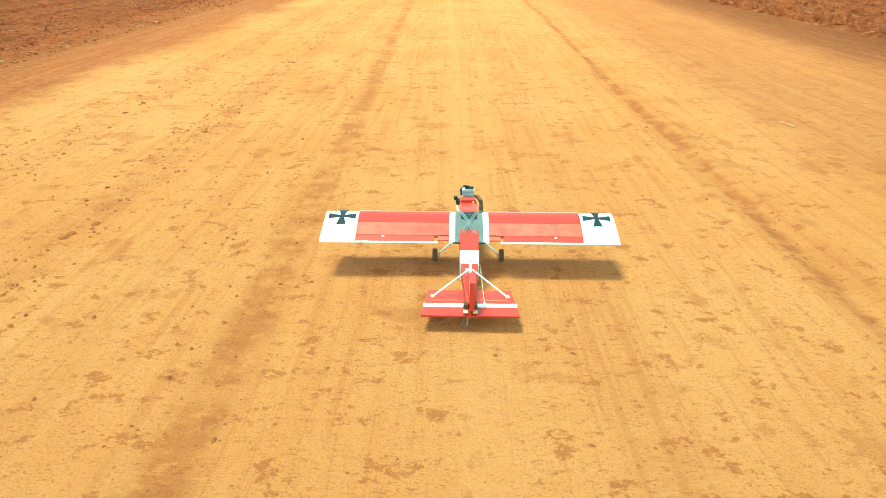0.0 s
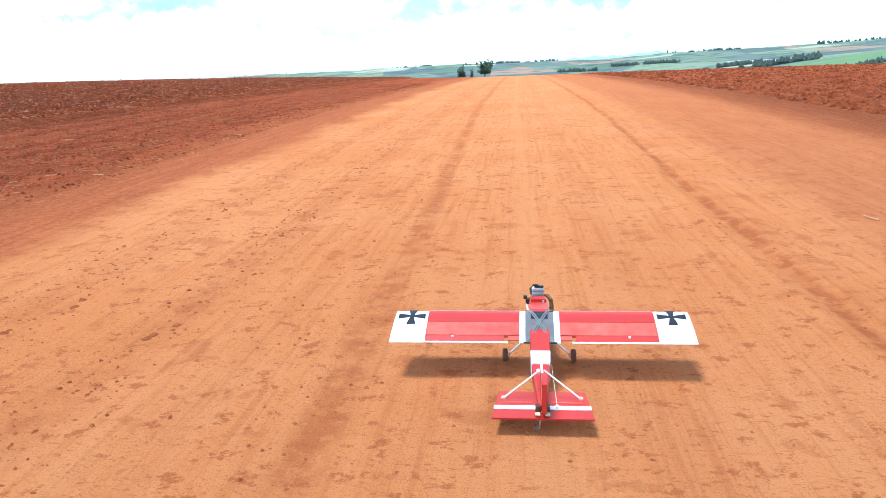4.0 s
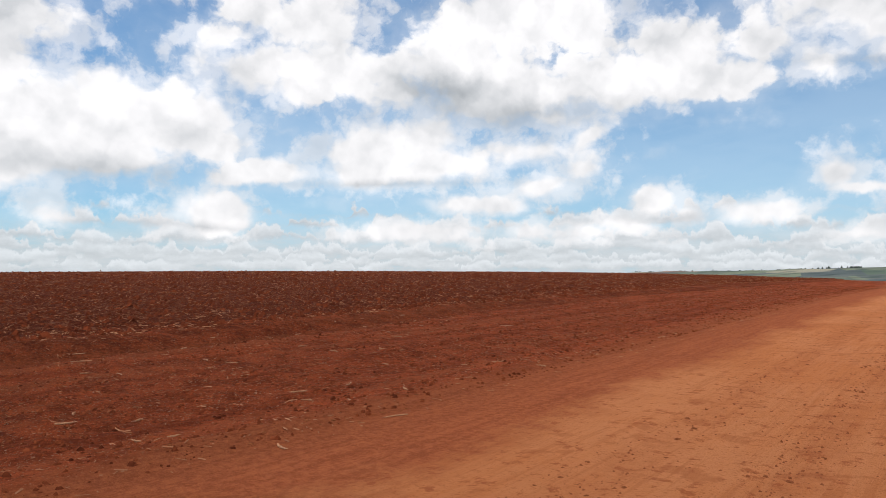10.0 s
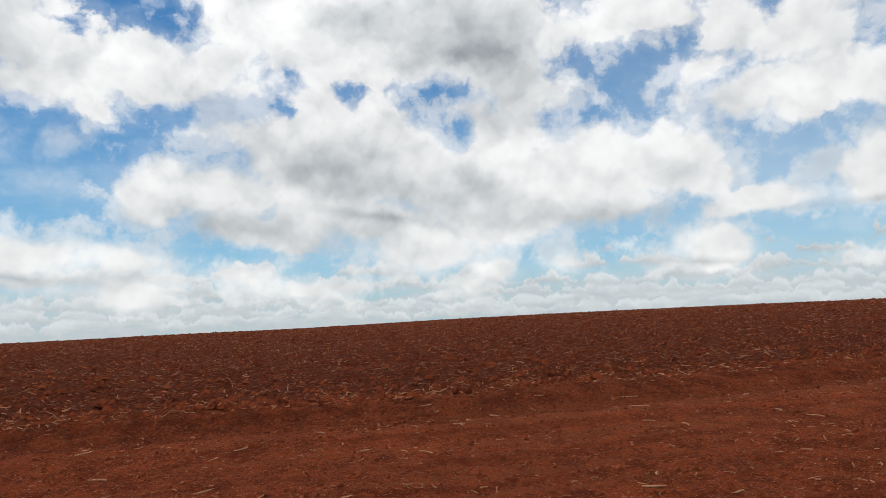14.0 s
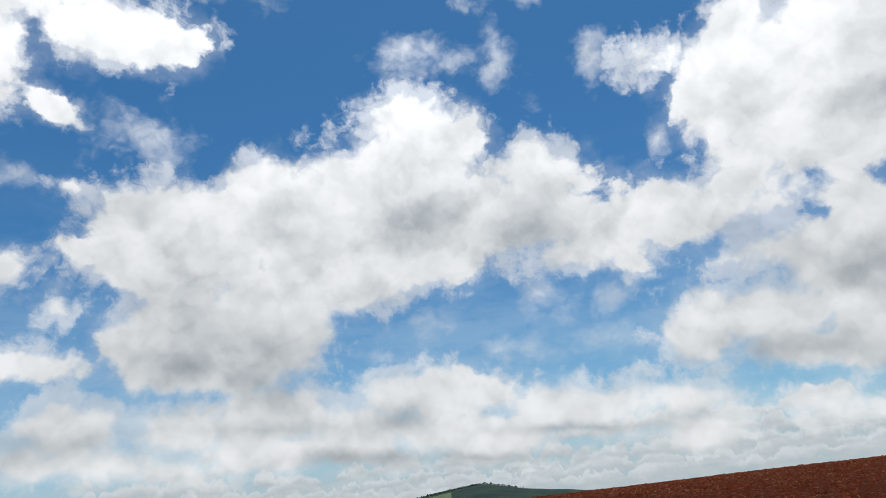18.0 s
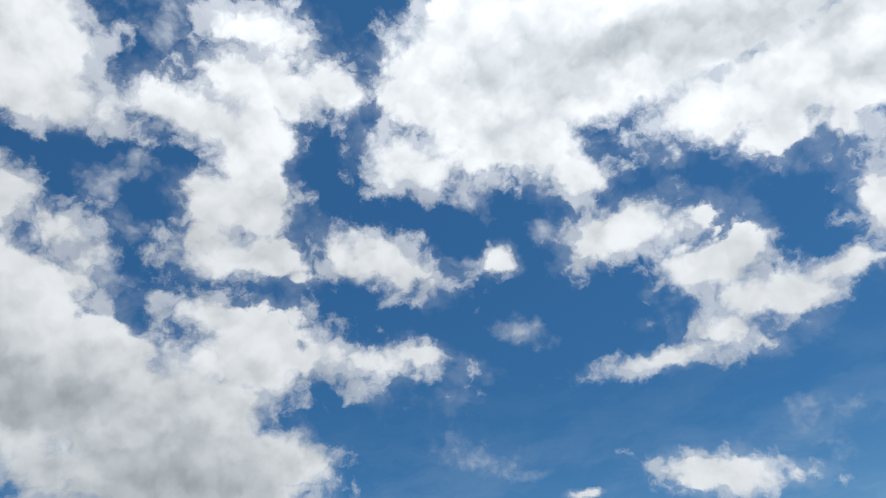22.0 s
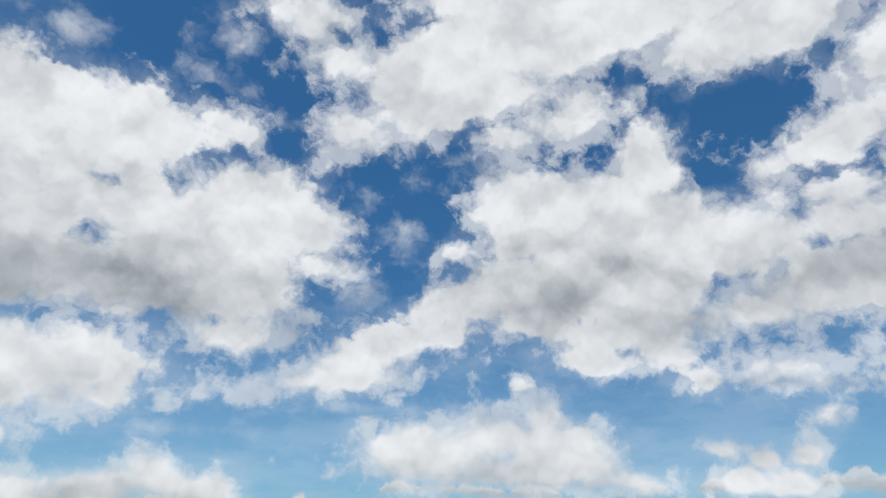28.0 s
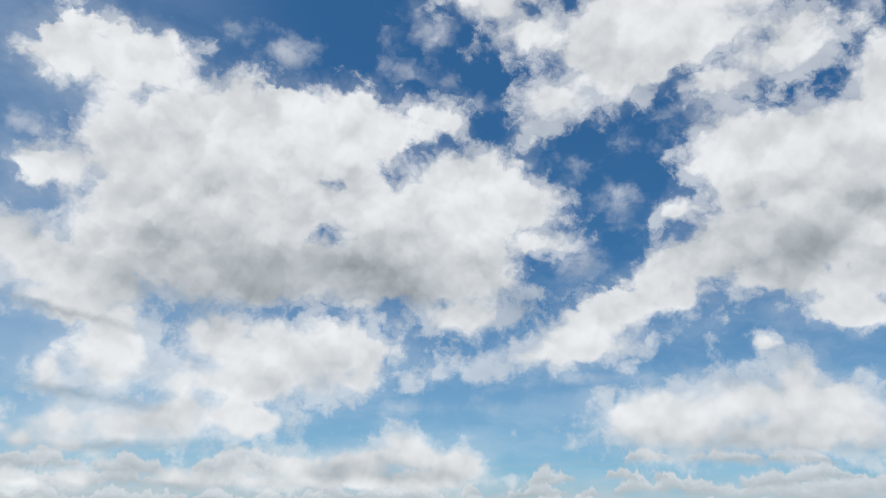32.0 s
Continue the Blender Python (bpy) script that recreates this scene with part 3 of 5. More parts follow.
    blue = blend(thin_veil, blend(haze, blue, HAZE), VEIL)

    def blob(spec, v):
        az, el, a, b, tilt, full = spec
        turn = Euler((radians(el), 0.0, radians(az))).to_matrix() @ Euler((0.0, radians(-tilt), 0.0)).to_matrix()
        n = node("ShaderNodeMapping")
        n.vector_type = "TEXTURE"
        link(v, n.inputs["Vector"])
        n.inputs["Location"].default_value = turn @ Vector((0, 1, 0))
        n.inputs["Rotation"].default_value = turn.to_euler("XYZ")
        crisp = max(1.0, 0.026 / radians(b)) if full == 1.0 else 1.0  # small clouds are as dense at heart as large ones
        n.inputs["Scale"].default_value = (a / b / crisp, a / b / crisp, 1.0 / crisp)
        return m("SUBTRACT", vm("LENGTH", n.outputs[0]), radians(b) * full * crisp)

    def reach(spec, lo, hi):
        az, el, a, b = spec[:4]
        mid, half = (lo + hi) / 2, (hi - lo) / 2
        off = abs((az - mid + 180) % 360 - 180)
        return off < half + (max(a, b) + 9.0) / max(0.25, math.cos(radians(min(80.0, el + 3))))

    shared = {"W": w, "Up": up, "Edge": edge, "Relief": relief, "Lump": lump, "Blue": blue, "Bank": bank_a, "Bank light": bank_s, "Glow": glow, "Fringe": fringe}

    def sector(lo, hi):
        """The clouds of one slice of the sky, as a group of its own."""
        nonlocal tree
        tree = bpy.data.node_groups.new("clouds", "ShaderNodeTree")
        for k in shared:
            tree.interface.new_socket(k, in_out="INPUT", socket_type="NodeSocketVector" if k in ("W", "Up", "Blue") else "NodeSocketFloat")
        tree.interface.new_socket("Sky", in_out="OUTPUT", socket_type="NodeSocketShader")
        given = node("NodeGroupInput")
        w, up, edge, relief, lump, blue, bank_a, bank_s, glow, fringe = given.outputs[:10]

        def gather(specs, v, op, sign, k, acc):
            """Joins the distances to all blobs, ten at a time."""
            for i, q in enumerate(s for s in specs if reach(s, lo, hi)):
                if i % 10 == 0 and not isinstance(acc, float):
                    v = vm("MULTIPLY_ADD", acc, (1e-9, 1e-9, 1e-9), v_add=v)
                r = blob(q, v)
                acc = m(op, acc, r if sign > 0 else m("MULTIPLY", r, -1.0), k)
            return acc

        acc = gather(CLOUDS, w, "SMOOTH_MIN", 1, 0.02, 0.5)
        if isinstance(acc, float):
            acc = m("ADD", acc, 0.0)
        above = gather([s for s in CLOUDS if s[3] > 1.7], vm("MULTIPLY_ADD", acc, (1e-9, 1e-9, 1e-9), v_add=up), "SMOOTH_MIN", 1, 0.02, 0.5)
        acc = gather(GAPS, w, "SMOOTH_MAX", -1, 0.015, acc)
        shade = gather(BASES, vm("MULTIPLY_ADD", acc, (1e-9, 1e-9, 1e-9), v_add=w), "SMOOTH_MIN", 1, 0.03, 0.5)
        depth = m("ADD", acc, edge)
        cover = ramp(depth, 0.006, m("MULTIPLY_ADD", lump, 0.085, -0.062))
        shreds = m("MULTIPLY", ramp(m("MULTIPLY_ADD", fringe, -0.11, m("ADD", depth, 0.055)), 0.014, -0.016), 0.62)
        cover = m("MAXIMUM", cover, shreds)
        veil = m("MULTIPLY", ramp(m("MULTIPLY_ADD", lump, -0.06, depth), -0.010, -0.045), 0.20)
        cover = m("MAXIMUM", cover, veil)
        thin = gather(WISPS, vm("MULTIPLY_ADD", shade, (1e-9, 1e-9, 1e-9), v_add=w), "SMOOTH_MIN", 1, 0.02, 0.5)
        cover = m("MAXIMUM", cover, m("MULTIPLY", ramp(m("MULTIPLY_ADD", edge, 1.5, thin), 0.006, -0.055), 0.72))
        thick = ramp(depth, 0.0, -0.11)
        grey = ramp(m("MULTIPLY_ADD", lump, 0.06, shade), 0.10, -0.05)
        under = m("MULTIPLY", ramp(m("SUBTRACT", acc, above), -0.015, 0.045), thick)
        lit = m("ADD", relief, 0.96)
        lit = m("SUBTRACT", lit, m("MULTIPLY", m("MULTIPLY", thick, lump), 0.08))
        lit = m("SUBTRACT", lit, m("MULTIPLY", under, 0.42))
        lit = m("SUBTRACT", lit, m("DIVIDE", m("MULTIPLY", grey, 0.42), m("POWER", glow, 3.0)))
        lit = m("MAXIMUM", m("SMOOTH_MIN", lit, 1.07, 0.12), 0.36)
        white = blend(ramp(lit, 0.4, 1.0), CLOUD_GREY, CLOUD_WHITE)
        cloud = vm("SCALE", white, scale=m("MULTIPLY", lit, glow))
        far = vm("SCALE", CLOUD_FAR, scale=m("MAXIMUM", m("MINIMUM", bank_s, 1.04), 0.58))
        col = blend(m("MULTIPLY", bank_a, 0.85), blue, far)
        col = blend(m("MULTIPLY", cover, 0.97), col, cloud)
        bg = node("ShaderNodeBackground")
        link(col, bg.inputs["Color"])
        bg.inputs["Strength"].default_value = SKY_STRENGTH
        link(bg.outputs[0], node("NodeGroupOutput").inputs[0])
        group, tree = tree, main
        user = node("ShaderNodeGroup")
        user.node_tree = group
        for k, v in shared.items():
            link(v, user.inputs[k])
        return user.outputs[0]

    def slices(lo, hi):
        """Halves the round of the sky until a slice is 22.5 degrees wide."""
        if hi - lo < 23:
            return sector(lo, hi)
        mid = (lo + hi) / 2
        one, two = slices(lo, mid), slices(mid, hi)
        mix = node("ShaderNodeMixShader")
        put(mix.inputs[0], m("GREATER_THAN", azimuth, radians(mid)))
        link(one, mix.inputs[1])
        link(two, mix.inputs[2])
        return mix.outputs[0]

    made = slices(-180, 180)
    out = node("ShaderNodeOutputWorld")
    link(made, out.inputs[0])
    scene.world = world
    world.cycles.sampling_method = "MANUAL"
    world.cycles.sample_map_resolution = 512


SKY_STRENGTH = 0.11
# height of the row above the horizon, tallest cloud, crowding, gaps and the grey of the feet
BANKS = ((0.4, 1.0, 42.0, 0.30, 0.80), (1.0, 1.1, 32.0, 0.34, 0.77), (1.7, 1.4, 24.0, 0.37, 0.74), (2.6, 1.7, 17.0, 0.41, 0.71), (3.7, 2.1, 12.0, 0.46, 0.68), (5.0, 2.3, 8.0, 0.54, 0.66))
SKY_TINT = (0.385, 0.875, 1.15)
CLOUD_WHITE = (10.4, 10.6, 10.9)
CLOUD_GREY = (8.7, 9.5, 10.2)
CLOUD_FAR = (8.1, 8.5, 8.9)
HAZE = (5.8, 8.2, 10.0)
VEIL = (7.5, 8.9, 10.1)
sky_world()

sun = new("sun", bpy.data.lights.new("sun", "SUN"))
sun.data.energy, sun.data.angle, sun.data.color = 2.5, radians(13.0), (1.0, 0.96, 0.90)
_az, _el = radians(SUN_AZ), radians(SUN_EL)
sun.matrix_world = look((-60 * math.sin(_az) * math.cos(_el), 60 * math.cos(_az) * math.cos(_el), 60 * math.sin(_el)), (0, 0, 0))

# ---- materials ----
def material(name, colour=(0.5, 0.5, 0.5), rough=0.6, metal=0.0, grain=0.0, scale=40.0, bump=0.0, second=None, coat=0.0, shine=0.5):
    """A procedural surface: base colour, a second tint mixed in by noise, fine relief."""
    mat = bpy.data.materials.new(name)
    mat.use_nodes = True
    t = mat.node_tree
    b = t.nodes["Principled BSDF"]
    b.inputs["Roughness"].default_value, b.inputs["Metallic"].default_value = rough, metal
    b.inputs["Coat Weight"].default_value = coat
    b.inputs["Specular IOR Level"].default_value = shine
    pos = t.nodes.new("ShaderNodeTexCoord").outputs["Object"]
    n = t.nodes.new("ShaderNodeTexNoise")
    n.inputs["Scale"].default_value, n.inputs["Detail"].default_value = scale, 5.0
    big = t.nodes.new("ShaderNodeTexNoise")
    big.inputs["Scale"].default_value, big.inputs["Detail"].default_value = scale * 0.18, 3.0
    for q in (n, big):
        t.links.new(pos, q.inputs["Vector"])
    add = t.nodes.new("ShaderNodeMath")
    add.operation = "MULTIPLY_ADD"
    t.links.new(n.outputs[0], add.inputs[0])
    add.inputs[1].default_value = 0.5
    half = t.nodes.new("ShaderNodeMath")
    half.operation = "MULTIPLY"
    half.inputs[1].default_value = 0.5
    t.links.new(big.outputs[0], half.inputs[0])
    t.links.new(half.outputs[0], add.inputs[2])
    r = t.nodes.new("ShaderNodeValToRGB")
    r.color_ramp.elements[0].position, r.color_ramp.elements[1].position = 0.35, 0.68
    dark = second or tuple(c * (1 - grain) for c in colour)
    r.color_ramp.elements[0].color, r.color_ramp.elements[1].color = (*dark, 1), (*colour, 1)
    t.links.new(add.outputs[0], r.inputs[0])
    t.links.new(r.outputs[0], b.inputs["Base Color"])
    if bump:
        bp = t.nodes.new("ShaderNodeBump")
        bp.inputs["Strength"].default_value, bp.inputs["Distance"].default_value = bump, 0.01
        t.links.new(n.outputs[0], bp.inputs["Height"])
        t.links.new(bp.outputs[0], b.inputs["Normal"])
    return mat


SAND, SAND_PALE, SAND_DARK = (0.575, 0.186, 0.062), (0.620, 0.222, 0.084), (0.385, 0.104, 0.035)
SIDE_DARK, TURNED = (0.29, 0.070, 0.026), (0.095, 0.0200, 0.0080)
CHAFF, STUBBLE = (0.60, 0.34, 0.19), (0.36, 0.13, 0.060)
SOIL, SOIL_DARK, SIDE = (0.58, 0.112, 0.0350), (0.230, 0.0430, 0.0150), (0.440, 0.118, 0.0440)


def soil_material():
    """Packed sandy track in the middle, red-brown soil beside it, ploughed soil further out."""
    mat = bpy.data.materials.new("red_earth")
    mat.use_nodes = True
    t = mat.node_tree
    b = t.nodes["Principled BSDF"]
    b.inputs["Roughness"].default_value = 0.95
    b.inputs["Specular IOR Level"].default_value = 0.03
    link = t.links.new
    pos = t.nodes.new("ShaderNodeNewGeometry").outputs["Position"]
    sep = t.nodes.new("ShaderNodeSeparateXYZ")
    link(pos, sep.inputs[0])
    X, Y = sep.outputs[0], sep.outputs[1]

    def put(s, v):
        if isinstance(v, (int, float, tuple)):
            s.default_value = v
        else:
            link(v, s)

    def m(op, a, c=0.0, d=0.0, clamp=False):
        n = t.nodes.new("ShaderNodeMath")
        n.operation, n.use_clamp = op, clamp
        for i, v in enumerate((a, c, d)):
            put(n.inputs[i], v)
        return n.outputs[0]

    def ramp(v, lo, hi, a=0.0, c=1.0):
        n = t.nodes.new("ShaderNodeMapRange")
        n.interpolation_type = "SMOOTHSTEP"
        for i, q in enumerate((v, lo, hi, a, c)):
            put(n.inputs[i], q)
        return n.outputs[0]

    def nz(scale, detail=5.0, rough=0.6, stretch=None):
        n = t.nodes.new("ShaderNodeTexNoise")
        n.inputs["Scale"].default_value, n.inputs["Detail"].default_value, n.inputs["Roughness"].default_value = scale, detail, rough
        v = pos
        if stretch:
            mp = t.nodes.new("ShaderNodeMapping")
            mp.inputs["Scale"].default_value = stretch
            link(pos, mp.inputs["Vector"])
            v = mp.outputs[0]
        link(v, n.inputs["Vector"])
        return n.outputs[0]

    def blend(f, a, c):
        n = t.nodes.new("ShaderNodeMix")
        n.data_type = "RGBA"
        put(n.inputs["Factor"], f)
        put(n.inputs["A"], (*a, 1) if isinstance(a, tuple) else a)
        put(n.inputs["B"], (*c, 1) if isinstance(c, tuple) else c)
        return n.outputs["Result"]

    def strip(x0, half, drift):
        """1 along a wheel line that wanders with distance."""
        far = ramp(Y, 0.0, 26.0, 0.0, drift)
        u = m("ABSOLUTE", m("SUBTRACT", m("SUBTRACT", m("MULTIPLY_ADD", wob, 0.22, X), 0.11 + x0), far))
        return ramp(u, half, half * 0.25)

    broad = nz(0.35, 4.0, 0.55)
    wob = nz(0.5, 3.0, 0.5, (1.0, 0.5, 1.0))
    patch = nz(2.2, 6.0, 0.62)
    streak = nz(3.0, 7.0, 0.68, (3.2, 0.16, 1.0))
    cross = nz(6.0, 5.0, 0.65, (0.45, 1.8, 1.0))
    grit = nz(55.0, 4.0, 0.7)
    crumb = nz(14.0, 6.0, 0.72)

    road = blend(ramp(m("MULTIPLY_ADD", streak, 0.35, m("MULTIPLY", broad, 0.7)), 0.42, 0.62), SAND, SAND_PALE)
    flake = nz(6.0, 9.0, 0.74, (1.0, 1.15, 1.0))
    flake_fine = nz(30.0, 7.0, 0.75, (0.7, 1.4, 1.0))
    speck = nz(110.0, 3.0, 0.6)
    speck_pale = nz(75.0, 4.0, 0.7, (1.0, 1.3, 1.0))
    road = blend(m("MULTIPLY", ramp(patch, 0.58, 0.64), 0.5), road, SAND_DARK)
    road = blend(m("MULTIPLY", ramp(flake, 0.575, 0.587), 0.9), road, SAND_DARK)
    road = blend(m("MULTIPLY", ramp(flake_fine, 0.585, 0.60), 0.8), road, SAND_DARK)
    road = blend(m("MULTIPLY", ramp(speck, 0.60, 0.63), 0.7), road, SAND_DARK)
    road = blend(m("MULTIPLY", ramp(speck_pale, 0.56, 0.60), 0.55), road, SAND_PALE)
    wheel = nz(4.0, 7.0, 0.68, (4.0, 0.13, 1.0))
    road = blend(m("MULTIPLY", ramp(wheel, 0.53, 0.60), 0.28), road, SAND_DARK)
    road = blend(m("MULTIPLY", ramp(wheel, 0.46, 0.38), 0.35), road, SAND_PALE)
    for x0, half, drift, amount in ((2.02, 0.10, 0.34, 1.0), (2.10, 0.32, 0.34, 0.3), (-0.93, 0.18, -0.36, 0.75), (-2.35, 0.30, 0.1, 0.35),
                                    (-3.5, 0.35, -0.2, 0.25), (0.75, 0.25, 0.0, 0.22), (-1.6, 0.16, 0.1, 0.2), (3.4, 0.4, 0.2, 0.25)):
        road = blend(m("MULTIPLY", m("MULTIPLY", strip(x0, half, drift), m("MULTIPLY", ramp(patch, 0.38, 0.56, 0.35, 1.0), ramp(flake, 0.43, 0.49, 0.35, 1.0))), amount), road, SAND_DARK)
    road = blend(m("MULTIPLY", strip(0.12, 0.16, -0.2), 0.5), road, SAND_PALE)
    side = blend(ramp(m("MULTIPLY_ADD", crumb, 0.6, m("MULTIPLY", streak, 0.4)), 0.42, 0.58), SIDE_DARK, SIDE)
    side = blend(m("MULTIPLY", ramp(flake_fine, 0.56, 0.59), 0.7), side, SIDE_DARK)
    side = blend(m("MULTIPLY", ramp(speck_pale, 0.56, 0.60), 0.5), side, SAND)
    # Dark speckle paints the shaded sides of clods into the soil colour.
    clump = nz(12.0, 8.0, 0.78)
    plough = blend(ramp(m("MULTIPLY_ADD", clump, 0.65, m("MULTIPLY", patch, 0.35)), 0.44, 0.55), SOIL_DARK, SOIL)
    plough = blend(m("MULTIPLY", ramp(grit, 0.51, 0.55), 0.75), plough, SOIL_DARK)
    pale = nz(26.0, 6.0, 0.75)
    plough = blend(m("MULTIPLY", ramp(pale, 0.565, 0.60), 0.7), plough, SIDE)
    chaff = nz(48.0, 2.0, 0.5, (1.0, 0.6, 1.0))
    plough = blend(m("MULTIPLY", ramp(chaff, 0.65, 0.67), 0.95), plough, CHAFF)
    rows = nz(1.1, 4.0, 0.55, (2.2, 0.10, 1.0))
    plough = blend(m("MULTIPLY", ramp(rows, 0.50, 0.62), 0.40), plough, SIDE)
    plough = blend(m("MULTIPLY", ramp(rows, 0.47, 0.38), 0.45), plough, SOIL_DARK)
    # Turned soil: darker ploughed tone, deepened further as painted shade between clods.
    turned = ramp(m("MULTIPLY_ADD", patch, 3.0, X), -12.2, -14.8)
    plough = blend(m("MULTIPLY", turned, ramp(clump, 0.40, 0.60, 0.95, 0.62)), plough, TURNED)
    # Shade lying in the furrow, painted as a dark strip along it.
    groove_shade = ramp(m("ABSOLUTE", m("ADD", m("MULTIPLY_ADD", wob, 1.2, X), 13.3)), 1.15, 0.55)
    plough = blend(m("MULTIPLY", groove_shade, ramp(crumb, 0.35, 0.60, 0.60, 0.20)), plough, TURNED)
    tufts = nz(8.0, 5.0, 0.68, (1.0, 0.6, 1.0))
    plough = blend(m("MULTIPLY", turned, m("MULTIPLY", ramp(tufts, 0.555, 0.60), 0.75)), plough, STUBBLE)
    edge = m("MULTIPLY_ADD", patch, 1.4, m("MULTIPLY_ADD", broad, 1.4, -1.4))
    xs = m("ADD", X, edge)
    col = blend(ramp(xs, -4.3, -5.4), road, side)
    col = blend(m("MULTIPLY", ramp(xs, 2.3, 4.2), 0.58), col, side)
    col = blend(ramp(xs, 5.6, 7.0), col, side)
    tilled = m("MULTIPLY_ADD", patch, 0.8, m("MULTIPLY_ADD", broad, 0.8, m("SUBTRACT", X, 0.8)))
    col = blend(ramp(tilled, -6.6, -7.3), col, plough)
    col = blend(ramp(tilled, 7.7, 8.5), col, plough)
    col = blend(m("MULTIPLY", ramp(grit, 0.56, 0.66), 0.35), col, SIDE)
    link(col, b.inputs["Base Color"])
    h = m("MULTIPLY_ADD", crumb, 0.7, m("MULTIPLY_ADD", grit, 0.3, m("MULTIPLY_ADD", flake, -0.5, m("MULTIPLY_ADD", flake_fine, -0.35, m("MULTIPLY", cross, 0.3)))))
    bp = t.nodes.new("ShaderNodeBump")
    bp.inputs["Strength"].default_value = 1.0
    put(bp.inputs["Distance"], m("MULTIPLY_ADD", ramp(m("ABSOLUTE", X), 5.5, 9.0), 0.16, 0.05))
    link(h, bp.inputs["Height"])
    link(bp.outputs[0], b.inputs["Normal"])
    return mat


def valley_material():
    """Distant cane and pasture: a patchwork of fields with darker hedges and woods."""
    mat = bpy.data.materials.new("valley_fields")
    mat.use_nodes = True
    t = mat.node_tree
    b = t.nodes["Principled BSDF"]
    b.inputs["Roughness"].default_value = 0.9
    b.inputs["Specular IOR Level"].default_value = 0.1
    pos = t.nodes.new("ShaderNodeNewGeometry").outputs["Position"]
    mp = t.nodes.new("ShaderNodeMapping")
    mp.inputs["Scale"].default_value = (0.009, 0.004, 0.009)
    mp.inputs["Rotation"].default_value = (0, 0, 0.5)
    t.links.new(pos, mp.inputs["Vector"])
    v = t.nodes.new("ShaderNodeTexVoronoi")
    v.inputs["Scale"].default_value = 1.0
    t.links.new(mp.outputs[0], v.inputs["Vector"])
    r = t.nodes.new("ShaderNodeValToRGB")
    r.color_ramp.interpolation = "CONSTANT"
    # Field tones are greyed and lightened: aerial haze painted into their colours.
    stops = ((0.0, (0.165, 0.185, 0.130)), (0.22, (0.105, 0.122, 0.112)), (0.42, (0.210, 0.230, 0.145)), (0.58, (0.135, 0.150, 0.128)),
             (0.74, (0.37, 0.33, 0.23)), (0.82, (0.115, 0.150, 0.100)), (0.93, (0.30, 0.19, 0.13)))
    r.color_ramp.elements[0].color = (*stops[0][1], 1)
    r.color_ramp.elements[1].position, r.color_ramp.elements[1].color = stops[1][0], (*stops[1][1], 1)
    for p, c in stops[2:]:
        r.color_ramp.elements.new(p).color = (*c, 1)
    sx = t.nodes.new("ShaderNodeSeparateColor")
    t.links.new(v.outputs["Color"], sx.inputs[0])
    t.links.new(sx.outputs[0], r.inputs[0])
    n = t.nodes.new("ShaderNodeTexNoise")
    n.inputs["Scale"].default_value, n.inputs["Detail"].default_value = 0.02, 6.0
    t.links.new(pos, n.inputs["Vector"])
    k = t.nodes.new("ShaderNodeMapRange")
    for i, q in enumerate((0.5, 0.68, 0.0, 0.7)):
        k.inputs[i + 1].default_value = q
    t.links.new(n.outputs[0], k.inputs[0])
    x = t.nodes.new("ShaderNodeMix")
    x.data_type = "RGBA"
    t.links.new(k.outputs[0], x.inputs["Factor"])
    t.links.new(r.outputs[0], x.inputs["A"])
    x.inputs["B"].default_value = (0.025, 0.05, 0.042, 1)
    t.links.new(x.outputs["Result"], b.inputs["Base Color"])
    return mat


M_SOIL, M_VALLEY = soil_material(), valley_material()
M_RED = material("red_film", (0.47, 0.018, 0.008), 0.45, 0, 0.15, 9.0, 0.06, coat=0.08)
# Paler red with the sky's sheen on the glossy film painted into it.
M_RED_PALE = material("pale_sheen_red_film", (0.62, 0.12, 0.065), 0.34, 0, 0.15, 16.0, 0.30, second=(0.54, 0.045, 0.020), coat=0.8)
M_WHITE = material("white_film", (0.86, 0.86, 0.84), 0.35, 0, 0.06, 12.0, 0.04, coat=0.3)
M_BLACK = material("black_film", (0.030, 0.022, 0.028), 0.5, 0, 0.2, 20.0, shine=0.2)
M_SMOKED = material("smoked_canopy_film", (0.185, 0.150, 0.145), 0.4, 0, 0.35, 18.0, 0.1)
M_BAND = material("grey_rubber_band", (0.22, 0.22, 0.22), 0.7, 0, 0.2, 60.0)
M_ALU = material("dull_aluminium", (0.72, 0.72, 0.71), 0.38, 0.8, 0.2, 70.0, 0.1)
M_RUBBER = material("dusty_rubber", (0.19, 0.095, 0.06), 0.85, 0, 0.4, 50.0, 0.2, second=(0.20, 0.085, 0.05))
M_IRON = material("sooty_steel", (0.07, 0.06, 0.055), 0.5, 0.6, 0.4, 60.0, 0.15)
M_EXHAUST = material("browned_exhaust", (0.17, 0.08, 0.05), 0.5, 0.6, 0.4, 40.0, 0.1)
M_PLY = material("pale_plywood", (0.75, 0.55, 0.36), 0.6, 0, 0.2, 30.0)
M_STRAW = material("dry_straw", (0.62, 0.28, 0.135), 0.85, 0, 0.4, 3.0, second=(0.30, 0.10, 0.042), shine=0.1)
M_LUMP = material("track_soil_lumps", (0.36, 0.108, 0.040), 0.95, 0, 0.4, 20.0, 0.3, second=(0.19, 0.053, 0.020), shine=0.03)
M_CANE = material("dry_cane", (0.64, 0.33, 0.17), 0.75, 0, 0.3, 14.0, 0.2, second=(0.44, 0.19, 0.085), shine=0.15)
M_CLOD = material("dark_soil_clods", (0.33, 0.075, 0.026), 0.95, 0, 0.4, 9.0, 0.4, second=(0.10, 0.022, 0.009), shine=0.03)
